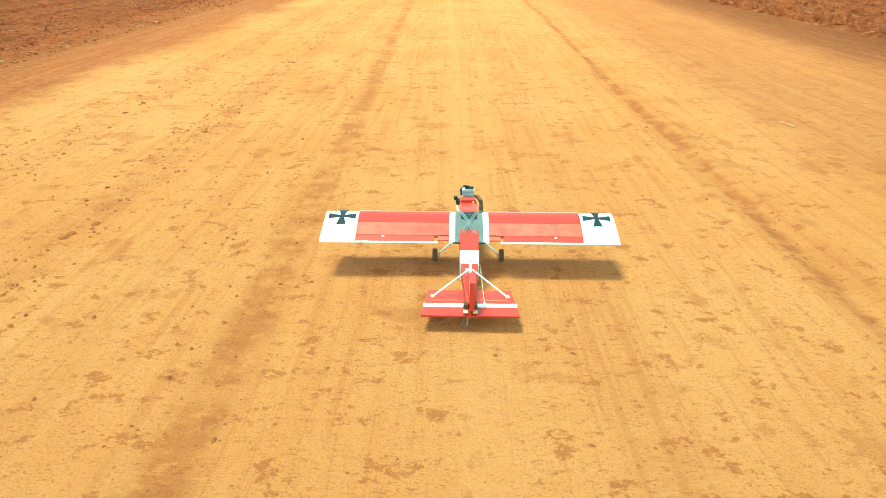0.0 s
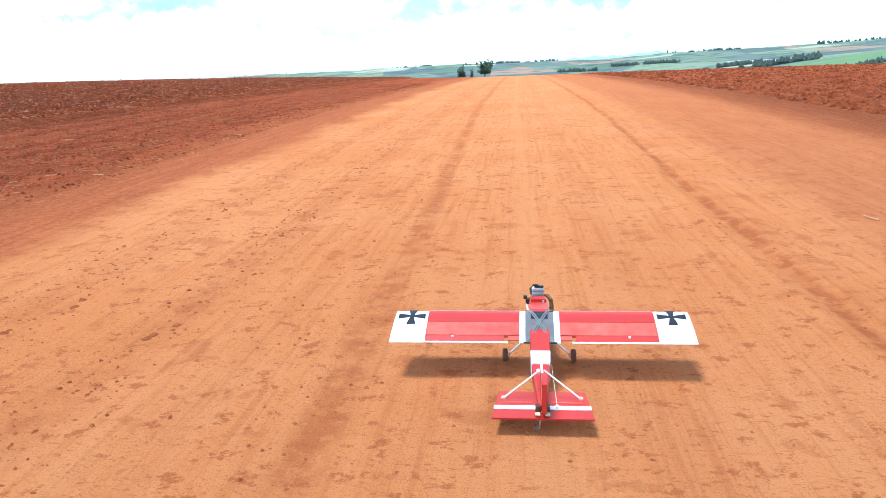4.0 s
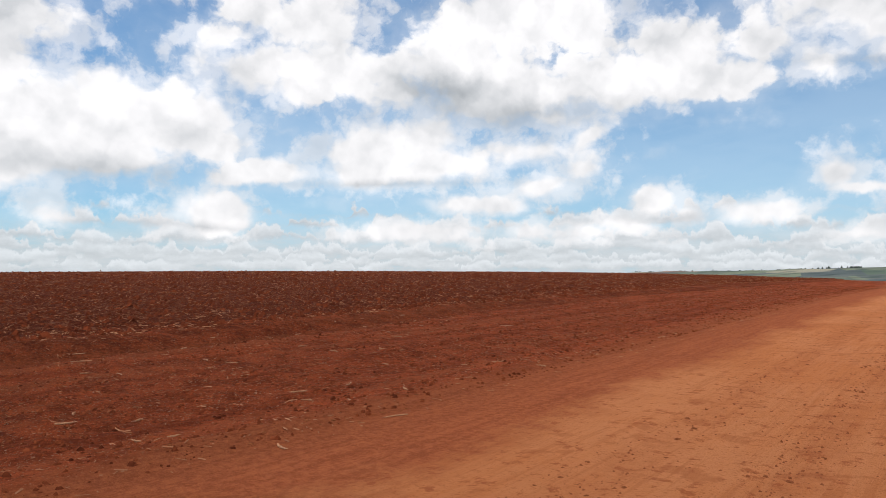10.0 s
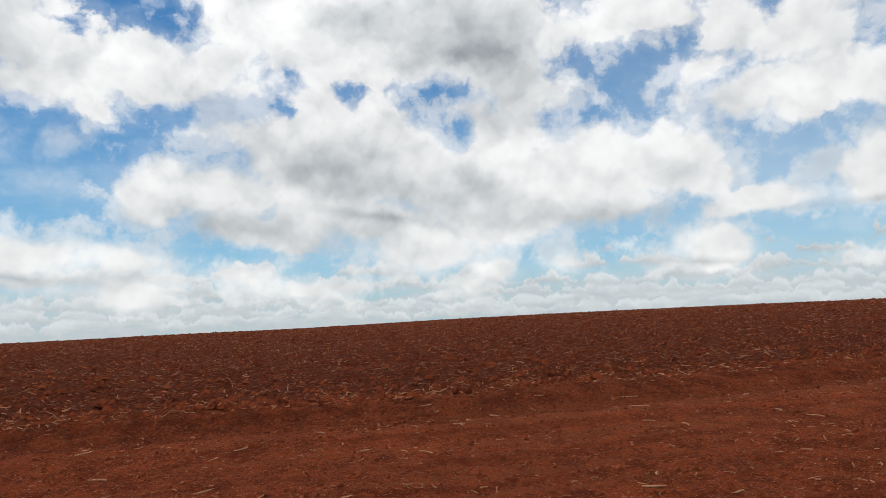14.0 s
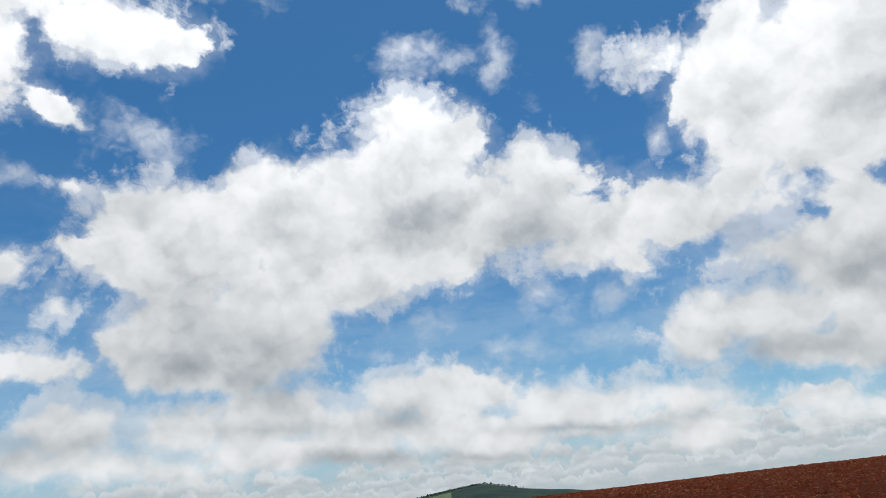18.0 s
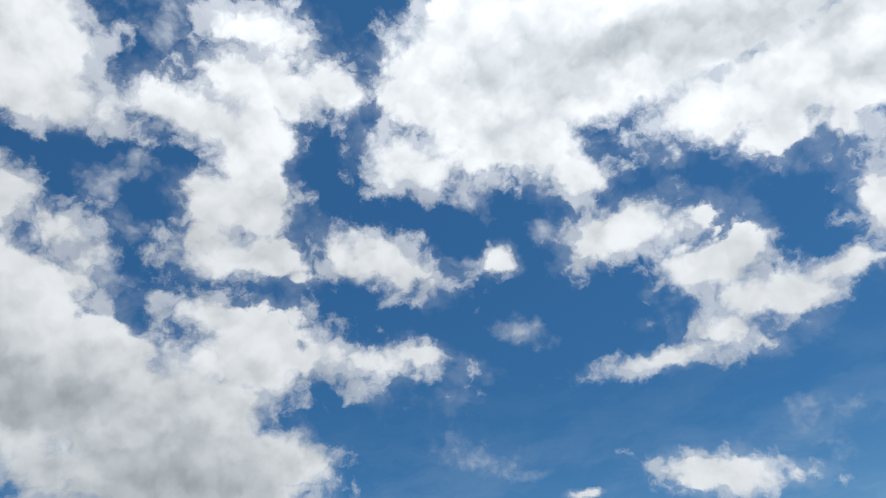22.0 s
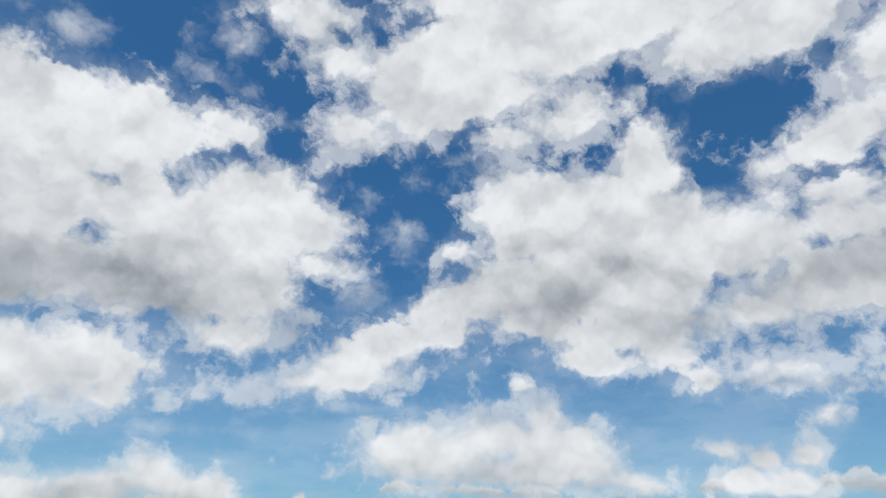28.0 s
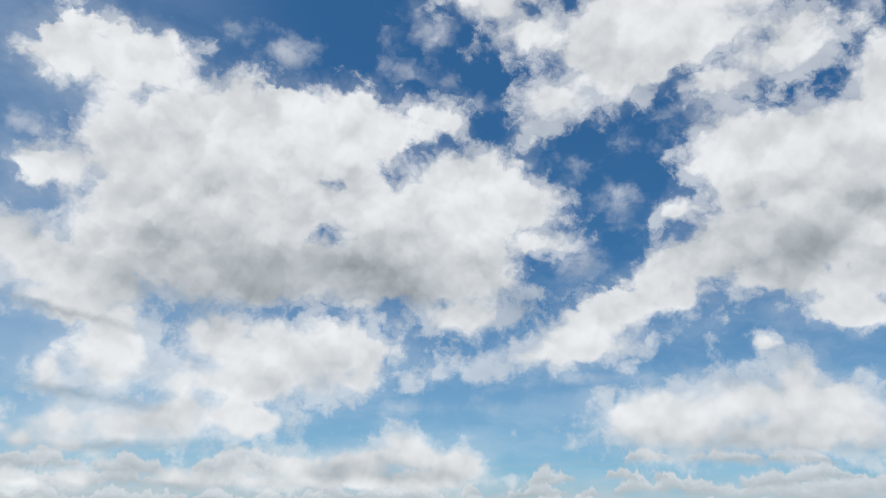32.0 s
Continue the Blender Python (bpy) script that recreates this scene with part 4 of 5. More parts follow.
M_CLOD_DARK = material("turned_earth_clods", (0.29, 0.062, 0.022), 0.95, 0, 0.4, 5.0, 0.4, second=(0.10, 0.023, 0.010), shine=0.03)
M_CRUMB = material("sandy_crumbs", (0.40, 0.125, 0.048), 0.95, 0, 0.4, 20.0, 0.3, second=(0.23, 0.066, 0.026), shine=0.03)
M_LEAF = material("dark_foliage", (0.055, 0.10, 0.04), 0.7, 0, 0.4, 0.5, second=(0.025, 0.05, 0.024))
M_LEAF_FAR = material("distant_foliage", (0.085, 0.100, 0.078), 0.8, 0, 0.4, 0.05, second=(0.055, 0.070, 0.062), shine=0.1)
M_HILL = material("wooded_hill", (0.060, 0.100, 0.058), 0.9, 0, 0.3, 0.012, second=(0.020, 0.036, 0.042), shine=0.05)
# Haze over the far range is put into this pale blue-grey base colour.
M_RANGE = material("haze_painted_mountains", (0.36, 0.42, 0.48), 0.95, 0, 0.1, 0.004, second=(0.31, 0.37, 0.44), shine=0.0)
M_BARK = material("grey_bark", (0.16, 0.12, 0.09), 0.9, 0, 0.4, 2.0, 0.4)
M_BARE = material("bare_tan_field", (0.46, 0.22, 0.13), 0.95, 0, 0.3, 0.08, second=(0.30, 0.12, 0.065))
M_MEADOW = material("green_cane_field", (0.170, 0.225, 0.100), 0.9, 0, 0.3, 0.05, second=(0.115, 0.160, 0.080), shine=0.1)

# ---- the ground: one sheet from the camera's feet to the horizon ----
def smooth01(v, lo, hi):
    u = np.clip((v - lo) / (hi - lo), 0, 1)
    return u * u * (3 - 2 * u)


def wave(x, y, size, seed):
    """Cheap rolling noise, -1..1."""
    rng = np.random.RandomState(seed)
    out = 0.0
    for k in range(6):
        a, p = rng.uniform(0, 2 * math.pi, 2)
        f = (1.0 + 0.55 * k) / size
        out = out + np.sin((x * math.cos(a) + y * math.sin(a)) * f * 2 * math.pi + p) / (1 + 0.4 * k)
    return out / 3.2


RIDGE_AZ = (-180, -110, -90, -62, -50, -35, -25, -18, -11, -7, -1, 3, 8, 12, 20, 24, 30, 40, 100, 108, 112, 115.4, 118.8, 122, 123.4, 126, 130, 140, 180)
RIDGE_EL = (0.2, 0.3, 0.8, 1.62, 1.1, 1.0, 1.0, 0.75, 0.7, 0.4, 0.42, 0.4, 0.35, 0.26, 0.18, 0.0, -0.5, -0.8, -0.8, -0.25, 0.3, 1.02, 0.72, 0.36, 0.66, 0.28, -0.25, -0.3, 0.0)
SLOPE_AZ = (-180, -100, -62, -40, -28, -23, -20, -17, -12, 10, 180)
SLOPE_EL = (-2.0, -1.0, 0.6, 1.0, 0.65, 0.1, -0.3, -0.9, -2.0, -2.2, -2.2)


def ground_height(x, y):
    x, y = np.asarray(x, float), np.asarray(y, float)
    r = np.hypot(x, y)
    az = np.degrees(np.arctan2(-x, y))
    along = np.where(y > 0, 0.76, -0.45) * y * y / (y * y + 24.0 ** 2)
    u = np.maximum(0, -x - 6.0)
    left = 1.46 * u * u / (u * u + 21.0 ** 2)
    near = along + left - 0.00040 * np.maximum(0, r - 85.0) ** 2
    near = near + 0.035 * wave(x, y, 9.0, 3) * smooth01(np.abs(x), 6, 10) + 0.012 * wave(x, y, 2.3, 4) * smooth01(r, 0, 6)
    e1 = EYE + 2600 * np.tan(np.radians(np.interp(az, RIDGE_AZ, RIDGE_EL)))
    e2 = EYE + 620 * np.tan(np.radians(np.interp(az, SLOPE_AZ, SLOPE_EL)))
    floor = -16.0 + 0 * r
    a = smooth01(r, 260, 620)
    far = floor * (1 - a) + e2 * a
    b = smooth01(r, 900, 2600)
    far = far * (1 - b) + (e1 + 5.0 * wave(x, y, 420.0, 8)) * b
    far = far - 0.10 * np.maximum(0, r - 2700)
    k = smooth01(r, 150, 300)
    near = np.maximum(near, -18.0)
    return near * (1 - k) + far * k


def track_relief(x, y):
    """Wheel ruts, furrow ridges and loose lumps, in metres."""
    r = np.hypot(x, y)
    drift = smooth01(y, 0, 26)
    wob = 0.05 * np.sin(y * 0.6) + 0.03 * np.sin(y * 1.7 + 1)
    z = np.zeros_like(x)
    for x0, half, dr, depth in ((2.02, 0.10, 0.34, 0.030), (-0.93, 0.14, -0.36, 0.006), (-2.35, 0.2, 0.1, 0.015), (-3.5, 0.25, -0.2, 0.012)):
        u = (x - x0 - dr * drift - wob) / half
        z = z - depth * np.exp(-u * u) + 0.4 * depth * np.exp(-(np.abs(u) - 1.9) ** 2 * 2)
    left = smooth01(-x, 6.6, 7.6)
    right = smooth01(x, 7.8, 8.8)
    z = z + left * (0.018 * np.sin((x + 0.25 * np.sin(y * 0.21)) * 2 * math.pi / 2.6) + 0.035 * wave(x, y, 0.9, 11) + 0.02 * wave(x, y, 0.35, 13))
    z = z + (left * smooth01(-x, 14.3, 16.3) + right) * (0.085 * wave(x, y, 1.15, 12) + 0.04 * wave(x, y, 0.45, 16))
    z = z + 0.07 * np.exp(-((x + 7.1 - 0.2 * np.sin(y * 0.3)) / 0.35) ** 2)
    z = z + 0.03 * np.exp(-((x + 13.0 - 0.4 * np.sin(y * 0.17)) / 0.5) ** 2) - 0.13 * np.exp(-((x + 14.1 - 0.4 * np.sin(y * 0.17)) / 0.5) ** 2)
    z = z + 0.10 * np.exp(-((x + 15.6 - 0.6 * np.sin(y * 0.13)) / 1.1) ** 2)
    return z * (1 - smooth01(r, 90, 140))


def build_ground():
    rings = [0.0]
    rad = 0.25
    while rad < 4600:
        rings.append(rad)
        rad *= 1.022 if rad < 140 else 1.05
    n = 900
    ang = np.linspace(0, 2 * math.pi, n, endpoint=False)
    R = np.array(rings[1:])
    x = np.concatenate([[0.0], (R[:, None] * np.sin(ang)).ravel()])
    y = np.concatenate([[0.0], (R[:, None] * np.cos(ang)).ravel()])
    z = ground_height(x, y) + track_relief(x, y)
    k = len(R)
    i = np.arange(n)
    j = (i + 1) % n
    fans = [(0, 1 + b, 1 + a) for a, b in zip(i, j)]
    base0 = 1 + (np.arange(k - 1) * n)[:, None]
    q = np.stack([base0 + i, base0 + j, base0 + n + j, base0 + n + i], -1).reshape(-1, 4)[:, ::-1]
    me = bpy.data.meshes.new("ground")
    me.from_pydata(np.stack([x, y, z], 1).tolist(), [], fans + q.tolist())
    me.materials.append(M_SOIL)
    me.materials.append(M_VALLEY)
    ring = np.concatenate([np.zeros(n, int), np.repeat(np.arange(k - 1), n)])
    me.materials.append(M_BARE)
    me.materials.append(M_MEADOW)
    me.materials.append(M_HILL)
    turn = np.degrees(np.concatenate([ang, np.tile(ang, k - 1)]))  # to the right of the track
    rr = R[ring]
    slot = np.where(rr > 165, 1, 0)
    slot = np.where((rr > 165) & (rr < 330) & (turn > 19.5) & (turn < 80), 2, slot)
    slot = np.where((rr >= 330) & (rr < 640) & (turn > 15.5) & (turn < 80), 3, slot)
    slot = np.where((rr > 1300) & (turn > 222) & (turn < 254), 4, slot)
    slot = np.where((rr > 1700) & (rr < 2150) & (turn > 238) & (turn < 242), 3, slot)
    me.polygons.foreach_set("material_index", slot.astype(np.int32))
    me.polygons.foreach_set("use_smooth", np.ones(len(ring), bool))
    return tagged(new("ground", me), "red earth track between ploughed fields, running out to green hills", "ground", kind="structure")


build_ground()

# ---- building helpers ----
def mesh_of(name, bm, mat):
    me = bpy.data.meshes.new(name)
    bmesh.ops.recalc_face_normals(bm, faces=bm.faces)
    bm.to_mesh(me)
    bm.free()
    me.materials.append(mat)
    return me


def part(name, bm, mat, parent, label="", smooth=False):
    """Links a bmesh as one mesh object under a thing or a part."""
    me = mesh_of(name, bm, mat)
    if smooth:
        for p in me.polygons:
            p.use_smooth = True
    ob = new(name, me)
    ob.parent = parent
    return tagged(ob, label)


def add_box(bm, lo, hi, bevel=0.0):
    made = bmesh.ops.create_cube(bm, size=1.0)["verts"]
    for v in made:
        v.co = Vector([lo[i] + (v.co[i] + 0.5) * (hi[i] - lo[i]) for i in range(3)])
    if bevel:
        edges = list({e for v in made for e in v.link_edges})
        bmesh.ops.bevel(bm, geom=edges, offset=bevel, segments=2, affect="EDGES")
    return bm


def box(lo, hi, bevel=0.0):
    return add_box(bmesh.new(), lo, hi, bevel)


def add_tube(bm, pts, radii, n=10):
    """A round bar through points; radii one for all, or one each."""
    pts = [Vector(p) for p in pts]
    if isinstance(radii, (int, float)):
        radii = [radii] * len(pts)
    rows = []
    for i, p in enumerate(pts):
        way = (pts[min(i + 1, len(pts) - 1)] - pts[max(i - 1, 0)]).normalized()
        side = way.cross(Vector((0, 0, 1)) if abs(way.z) < 0.9 else Vector((1, 0, 0))).normalized()
        top = side.cross(way)
        rows.append([bm.verts.new(p + radii[i] * (side * math.cos(2 * math.pi * k / n) + top * math.sin(2 * math.pi * k / n))) for k in range(n)])
    for a, b in zip(rows, rows[1:]):
        for k in range(n):
            bm.faces.new((a[k], a[(k + 1) % n], b[(k + 1) % n], b[k]))
    bm.faces.new(rows[0][::-1])
    bm.faces.new(rows[-1])
    return bm


def tube(pts, radii, n=10):
    return add_tube(bmesh.new(), pts, radii, n)


def loft(sections):
    """Closed skin through rings of equally many points."""
    bm = bmesh.new()
    rows = [[bm.verts.new(p) for p in s] for s in sections]
    n = len(rows[0])
    for a, b in zip(rows, rows[1:]):
        for k in range(n):
            bm.faces.new((a[k], a[(k + 1) % n], b[(k + 1) % n], b[k]))
    bm.faces.new(rows[0][::-1])
    bm.faces.new(rows[-1])
    return bm


def wheel_mesh(radius, half, x, y, z, n=20):
    """A tyre turned about the x axis, with rounded shoulders."""
    prof = ((-half, 0.55), (-half, 0.86), (-half * 0.6, 1.0), (half * 0.6, 1.0), (half, 0.86), (half, 0.55))
    bm = bmesh.new()
    rows = [[bm.verts.new((x + px, y + radius * pr * math.cos(2 * math.pi * k / n), z + radius * pr * math.sin(2 * math.pi * k / n))) for k in range(n)] for px, pr in prof]
    for a, b in zip(rows, rows[1:] + rows[:1]):
        for k in range(n):
            bm.faces.new((a[k], a[(k + 1) % n], b[(k + 1) % n], b[k]))
    return bm


# ---- the model aeroplane on the track ----
def wing_z(v):
    """Upper and lower surface of the wing at the fraction v of its chord, leading edge first."""
    t = 0.5 * 0.13 * 0.28 / 0.2 * (0.2969 * math.sqrt(max(v, 0)) - 0.126 * v - 0.3516 * v * v + 0.2843 * v ** 3 - 0.1015 * v ** 4)
    mid = 0.277 - 0.073 * v
    return mid + t * 2.6, mid - t * 1.2


def wing_y(v):
    return 0.030 - 0.275 * v


def wing_block(x0, x1, v0, v1, swell=0.0, cut0=0.0, cut1=0.0, steps=10):
    """A length of wing between two fractions of the chord. cut: how far an end slants in towards the leading edge."""
    rows = []
    for i in range(5):
        f = i / 4
        ring = []
        vs = [v0 + (v1 - v0) * k / steps for k in range(steps + 1)]
        for v in vs:
            e0, e1 = x0 + cut0 * (1 - v), x1 - cut1 * (1 - v)
            ring.append((e0 + (e1 - e0) * f, wing_y(v), wing_z(v)[0] + swell))
        for v in vs[::-1]:
            e0, e1 = x0 + cut0 * (1 - v), x1 - cut1 * (1 - v)
            ring.append((e0 + (e1 - e0) * f, wing_y(v), wing_z(v)[1] - swell - 0.0006))
        rows.append(ring)
    return loft(rows)


def on_wing(pts, lift, drop=0.004):
    """A thin patch that follows the wing's upper side; pts are (x, fraction of chord)."""
    bm = bmesh.new()
    top = [bm.verts.new((x, wing_y(v), wing_z(v)[0] + lift)) for x, v in pts]
    low = [bm.verts.new((x, wing_y(v), wing_z(v)[0] + lift - drop)) for x, v in pts]
    bm.faces.new(top)
    bm.faces.new(low[::-1])
    n = len(pts)
    for k in range(n):
        bm.faces.new((top[k], low[k], low[(k + 1) % n], top[(k + 1) % n]))
    return bm


def flared_cross(cx, cv, rx, rv):
    """Cross with arms that widen outwards, laid over the curve of the wing in narrow slices."""
    bm = bmesh.new()

    def slab(x0, x1, x2, x3, v0, v1):
        top = [bm.verts.new((x, wing_y(v), wing_z(v)[0] + 0.0034)) for x, v in ((x0, v0), (x1, v0), (x2, v1), (x3, v1))]
        low = [bm.verts.new((q.co.x, q.co.y, q.co.z - 0.004)) for q in top]
        bm.faces.new(top)
        for k in range(4):
            bm.faces.new((top[k], low[k], low[(k + 1) % 4], top[(k + 1) % 4]))

    def wide(f):
        return rx * (0.14 + 0.20 * abs(f) ** 1.3)

    n = 12
    for i in range(n):
        f0, f1 = -1 + 2 * i / n, -1 + 2 * (i + 1) / n
        slab(cx - wide(f0), cx + wide(f0), cx + wide(f1), cx - wide(f1), cv + rv * f0, cv + rv * f1)
    for s in (-1, 1):
        for i in range(6):
            f0, f1 = -0.34 + 0.68 * i / 6, -0.34 + 0.68 * (i + 1) / 6
            def inner(f):
                return max(0.14, (max(0.0, abs(f) - 0.14) / 0.20) ** (1 / 1.3))
            a0, a1 = cx + s * rx * inner(f0), cx + s * rx * inner(f1)
            slab(a0, cx + s * rx, cx + s * rx, a1, cv + rv * f0, cv + rv * f1)
    bmesh.ops.remove_doubles(bm, verts=bm.verts, dist=0.0016)
    return bm


def model_aeroplane():
    root = tagged(new("model_aeroplane"), "red and white model aeroplane with a petrol engine", "model aeroplane")
    # fuselage: a box that narrows and drops towards the tail
    ribs = ((0.285, 0.045, 0.165, 0.265), (0.26, 0.050, 0.155, 0.272), (0.06, 0.052, 0.145, 0.285), (-0.20, 0.052, 0.115, 0.236), (-0.42, 0.044, 0.080, 0.165), (-0.76, 0.016, 0.072, 0.108))
    secs = [[(-w, y, lo + 0.006), (-w + 0.006, y, lo), (w - 0.006, y, lo), (w, y, lo + 0.006), (w, y, hi - 0.006), (w - 0.006, y, hi), (-w + 0.006, y, hi), (-w, y, hi - 0.006)] for y, w, lo, hi in ribs]
    fus = part("fuselage", loft(secs), M_RED, root, "red film-covered box fuselage")
    part("white_band", loft([[(-w - 0.002, y, lo - 0.002), (w + 0.002, y, lo - 0.002), (w + 0.002, y, hi + 0.003), (-w - 0.002, y, hi + 0.003)] for y, w, lo, hi in ((-0.335, 0.0475, 0.092, 0.196), (-0.425, 0.0440, 0.078, 0.168))]), M_WHITE, fus, "white band round the rear fuselage")
    part("firewall", box((-0.047, 0.283, 0.150), (0.047, 0.295, 0.272), 0.003), M_PLY, fus)
    part("fuel_filler", tube([(0.028, 0.20, 0.272), (0.028, 0.20, 0.288)], 0.006), M_ALU, fus)
    # wing
    wing = part("wing", wing_block(-0.075, 0.075, 0.0, 0.985), M_SMOKED, root, "smoke-grey wing centre section")
    for s in (-1, 1):
        lo, hi = sorted((s * 0.075, s * 0.105))
        part("root_strip", wing_block(lo, hi, 0.0, 1.0, 0.0012), M_WHITE, wing, "white strip at the wing root")
        lo, hi = sorted((s * 0.105, s * 0.600))
        part("nose_panel", wing_block(lo, hi, 0.0, 0.46), M_RED, wing, "deep red front part of the wing")
        # Same red film as the nose, paler by the painted reflection.
        part("panel", wing_block(lo, hi, 0.46, 0.80), M_RED_PALE, wing, "glossy red wing panel with its pale sheen painted in")
        for k in range(1, 6):
            x = s * (0.105 + 0.0825 * k)
            part("rib_ridge", on_wing([(x - 0.003, 0.04), (x + 0.003, 0.04), (x + 0.003, 0.34), (x - 0.003, 0.34)], 0.0012), M_RED, wing)
        part("spar_ridge", on_wing(([(s * 0.107, 0.45), (s * 0.107, 0.47), (s * 0.598, 0.47), (s * 0.598, 0.45)]), 0.0016), M_RED, wing, "crease along the main spar")
        part("leading_edge", wing_block(*sorted((s * 0.105, s * 0.600)), 0.0, 0.022, 0.0016), M_WHITE, wing, "white leading edge strip")
        ail = part("aileron", wing_block(*sorted((s * 0.185, s * 0.598)), 0.821, 0.973, 0.0), M_RED, wing, "red aileron with white edges")
        part("hinge_line", wing_block(*sorted((s * 0.145, s * 0.600)), 0.803, 0.812, 0.0004), M_RED_PALE, wing, "pale hinge line")
        part("trailing_strip", wing_block(*sorted((s * 0.165, s * 0.600)), 0.975, 1.0, 0.0012), M_WHITE, ail)
        part("filler_block", wing_block(*sorted((s * 0.105, s * 0.165)), 0.835, 0.93, 0.0), M_RED_PALE, wing)
        part("control_horn", box((s * 0.455 - 0.007, wing_y(0.885), wing_z(0.88)[0]), (s * 0.455 + 0.007, wing_y(0.865), wing_z(0.88)[0] + 0.012), 0.002), M_WHITE, ail, "small white control horn")
        tip = part("tip_panel", wing_block(*((-0.789, -0.602) if s < 0 else (0.602, 0.789)), 0.0, 1.0, 0.0014, 0.010 if s < 0 else 0.0, 0.010 if s > 0 else 0.0), M_WHITE, wing, "white wing tip panel")
        part("cross", flared_cross(s * 0.690, 0.30, 0.074, 0.245), M_BLACK, tip, "black cross with flared arms")
    part("canopy_patch", on_wing([(-0.045, 0.10), (0.045, 0.10), (0.045, 0.36), (-0.045, 0.36)], 0.0022), M_BLACK, wing, "dark window in the wing centre")
    for s in (-1, 1):
        for off in (-0.006, 0.006):
            pts = [(s * (-0.066 + 0.132 * k / 8) + off, wing_y(1.06 - 1.12 * k / 8), wing_z(min(1, max(0, 1.06 - 1.12 * k / 8)))[0] + 0.005) for k in range(9)]
            part("rubber_band", tube(pts, 0.0034, 6), M_BAND, root, "stretched grey rubber band crossing the wing")
        part("dowel", tube([(s * 0.05, wing_y(1.06), 0.212), (s * 0.085, wing_y(1.06), 0.212)], 0.005, 8), M_IRON, root)
    part("rear_dowel", tube([(-0.085, wing_y(-0.06), 0.262), (0.085, wing_y(-0.06), 0.262)], 0.004, 8), M_PLY, root)
    # tail
    def plate(outline, z0, z1, thick):
        bm = bmesh.new()
        top = [bm.verts.new((x, y, z0 + (z1 - z0) * f + thick / 2)) for x, y, f in outline]
        low = [bm.verts.new((x, y, z0 + (z1 - z0) * f - thick / 2)) for x, y, f in outline]
        bm.faces.new(top)
        bm.faces.new(low[::-1])
        n = len(outline)
        for k in range(n):
            bm.faces.new((top[k], low[k], low[(k + 1) % n], top[(k + 1) % n]))
        return bm

    stab = part("stabiliser", plate([(-0.200, -0.590, 0), (0.200, -0.590, 0), (0.217, -0.745, 1), (-0.217, -0.745, 1)], 0.090, 0.080, 0.009), M_RED, root, "red tailplane")
    for s in (-1, 1):
        lo, hi = sorted((s * 0.022, s * 0.2185))
        part("white_stripe", plate([(lo, -0.722, 0), (hi, -0.722, 0), (hi, -0.752, 1), (lo, -0.752, 1)], 0.0825, 0.0805, 0.0125), M_WHITE, stab, "white stripe along the hinge")
        part("crease", tube([(s * 0.05, -0.690, 0.0885), (s * 0.18, -0.692, 0.0885)], 0.003, 6), M_RED_PALE, stab)
    elev = part("elevator", plate([(-0.219, -0.754, 0), (0.219, -0.754, 0), (0.226, -0.828, 1), (-0.226, -0.828, 1)], 0.0805, 0.075, 0.008), M_RED, root, "red elevator")
    part("control_horn", box((0.058, -0.768, 0.089), (0.072, -0.752, 0.111), 0.002), M_WHITE, elev, "white control horn")

    def blade(profile, x0, x1):
        bm = bmesh.new()
        rows = [[bm.verts.new((sx, y, z)) for y, z in profile] for sx in (x0, x1)]
        n = len(profile)
        bm.faces.new(rows[0])
        bm.faces.new(rows[1][::-1])
        for k in range(n):
            bm.faces.new((rows[0][k], rows[0][(k + 1) % n], rows[1][(k + 1) % n], rows[1][k]))
        return bm

    finob = part("fin", blade(((-0.50, 0.140), (-0.58, 0.235), (-0.72, 0.250), (-0.72, 0.100)), -0.005, 0.005), M_WHITE, root, "white-edged tail fin")
    part("rudder", blade(((-0.725, 0.250), (-0.825, 0.240), (-0.835, 0.105), (-0.725, 0.102)), -0.004, 0.018), M_RED, root, "red rudder")
    part("fin_skin", blade(((-0.53, 0.140), (-0.59, 0.222), (-0.71, 0.238), (-0.71, 0.105)), -0.0065, 0.0068), M_RED, finob)
    for s in (-1, 1):
        part("fairing", box((s * 0.022 - 0.010, -0.800, 0.092), (s * 0.022 + 0.010, -0.755, 0.118), 0.003), M_EXHAUST, finob, "dark block at the rudder foot")
        part("fairing_plate", box((s * 0.022 - 0.011, -0.828, 0.090), (s * 0.022 + 0.011, -0.803, 0.098), 0.002), M_PLY, finob)
        br = part("brace", tube([(s * 0.010, -0.645, 0.228), (s * 0.178, -0.650, 0.090)], 0.0042, 8), M_WHITE, root, "white wooden tail brace")
        part("clip", box((s * 0.178 - 0.010, -0.665, 0.085), (s * 0.178 + 0.010, -0.642, 0.099), 0.003), M_PLY, br)
    part("pushrod", tube([(0.055, -0.33, 0.125), (0.065, -0.76, 0.108)], 0.0018, 6), M_PLY, root, "thin elevator pushrod")
    part("servo", box((-0.022, -0.52, 0.140), (0.000, -0.48, 0.165), 0.002), M_ALU, root, "small silver servo")
    # landing gear
    for s in (-1, 1):
        leg = loft([[(s * (x - dx), y - 0.014, z), (s * (x + dx), y - 0.014, z), (s * (x + dx), y + 0.014, z), (s * (x - dx), y + 0.014, z)] for x, y, z, dx in ((0.048, 0.0, 0.150, 0.003), (0.062, 0.0, 0.142, 0.004), (0.160, 0.0, 0.050, 0.003), (0.166, 0.0, 0.030, 0.003))])
        part("gear_leg", leg, M_ALU, root, "bent aluminium landing gear leg")
        wh = part("wheel", wheel_mesh(0.036, 0.014, s * 0.187, 0.0, 0.036), M_RUBBER, root, "dusty brown rubber wheel", True)
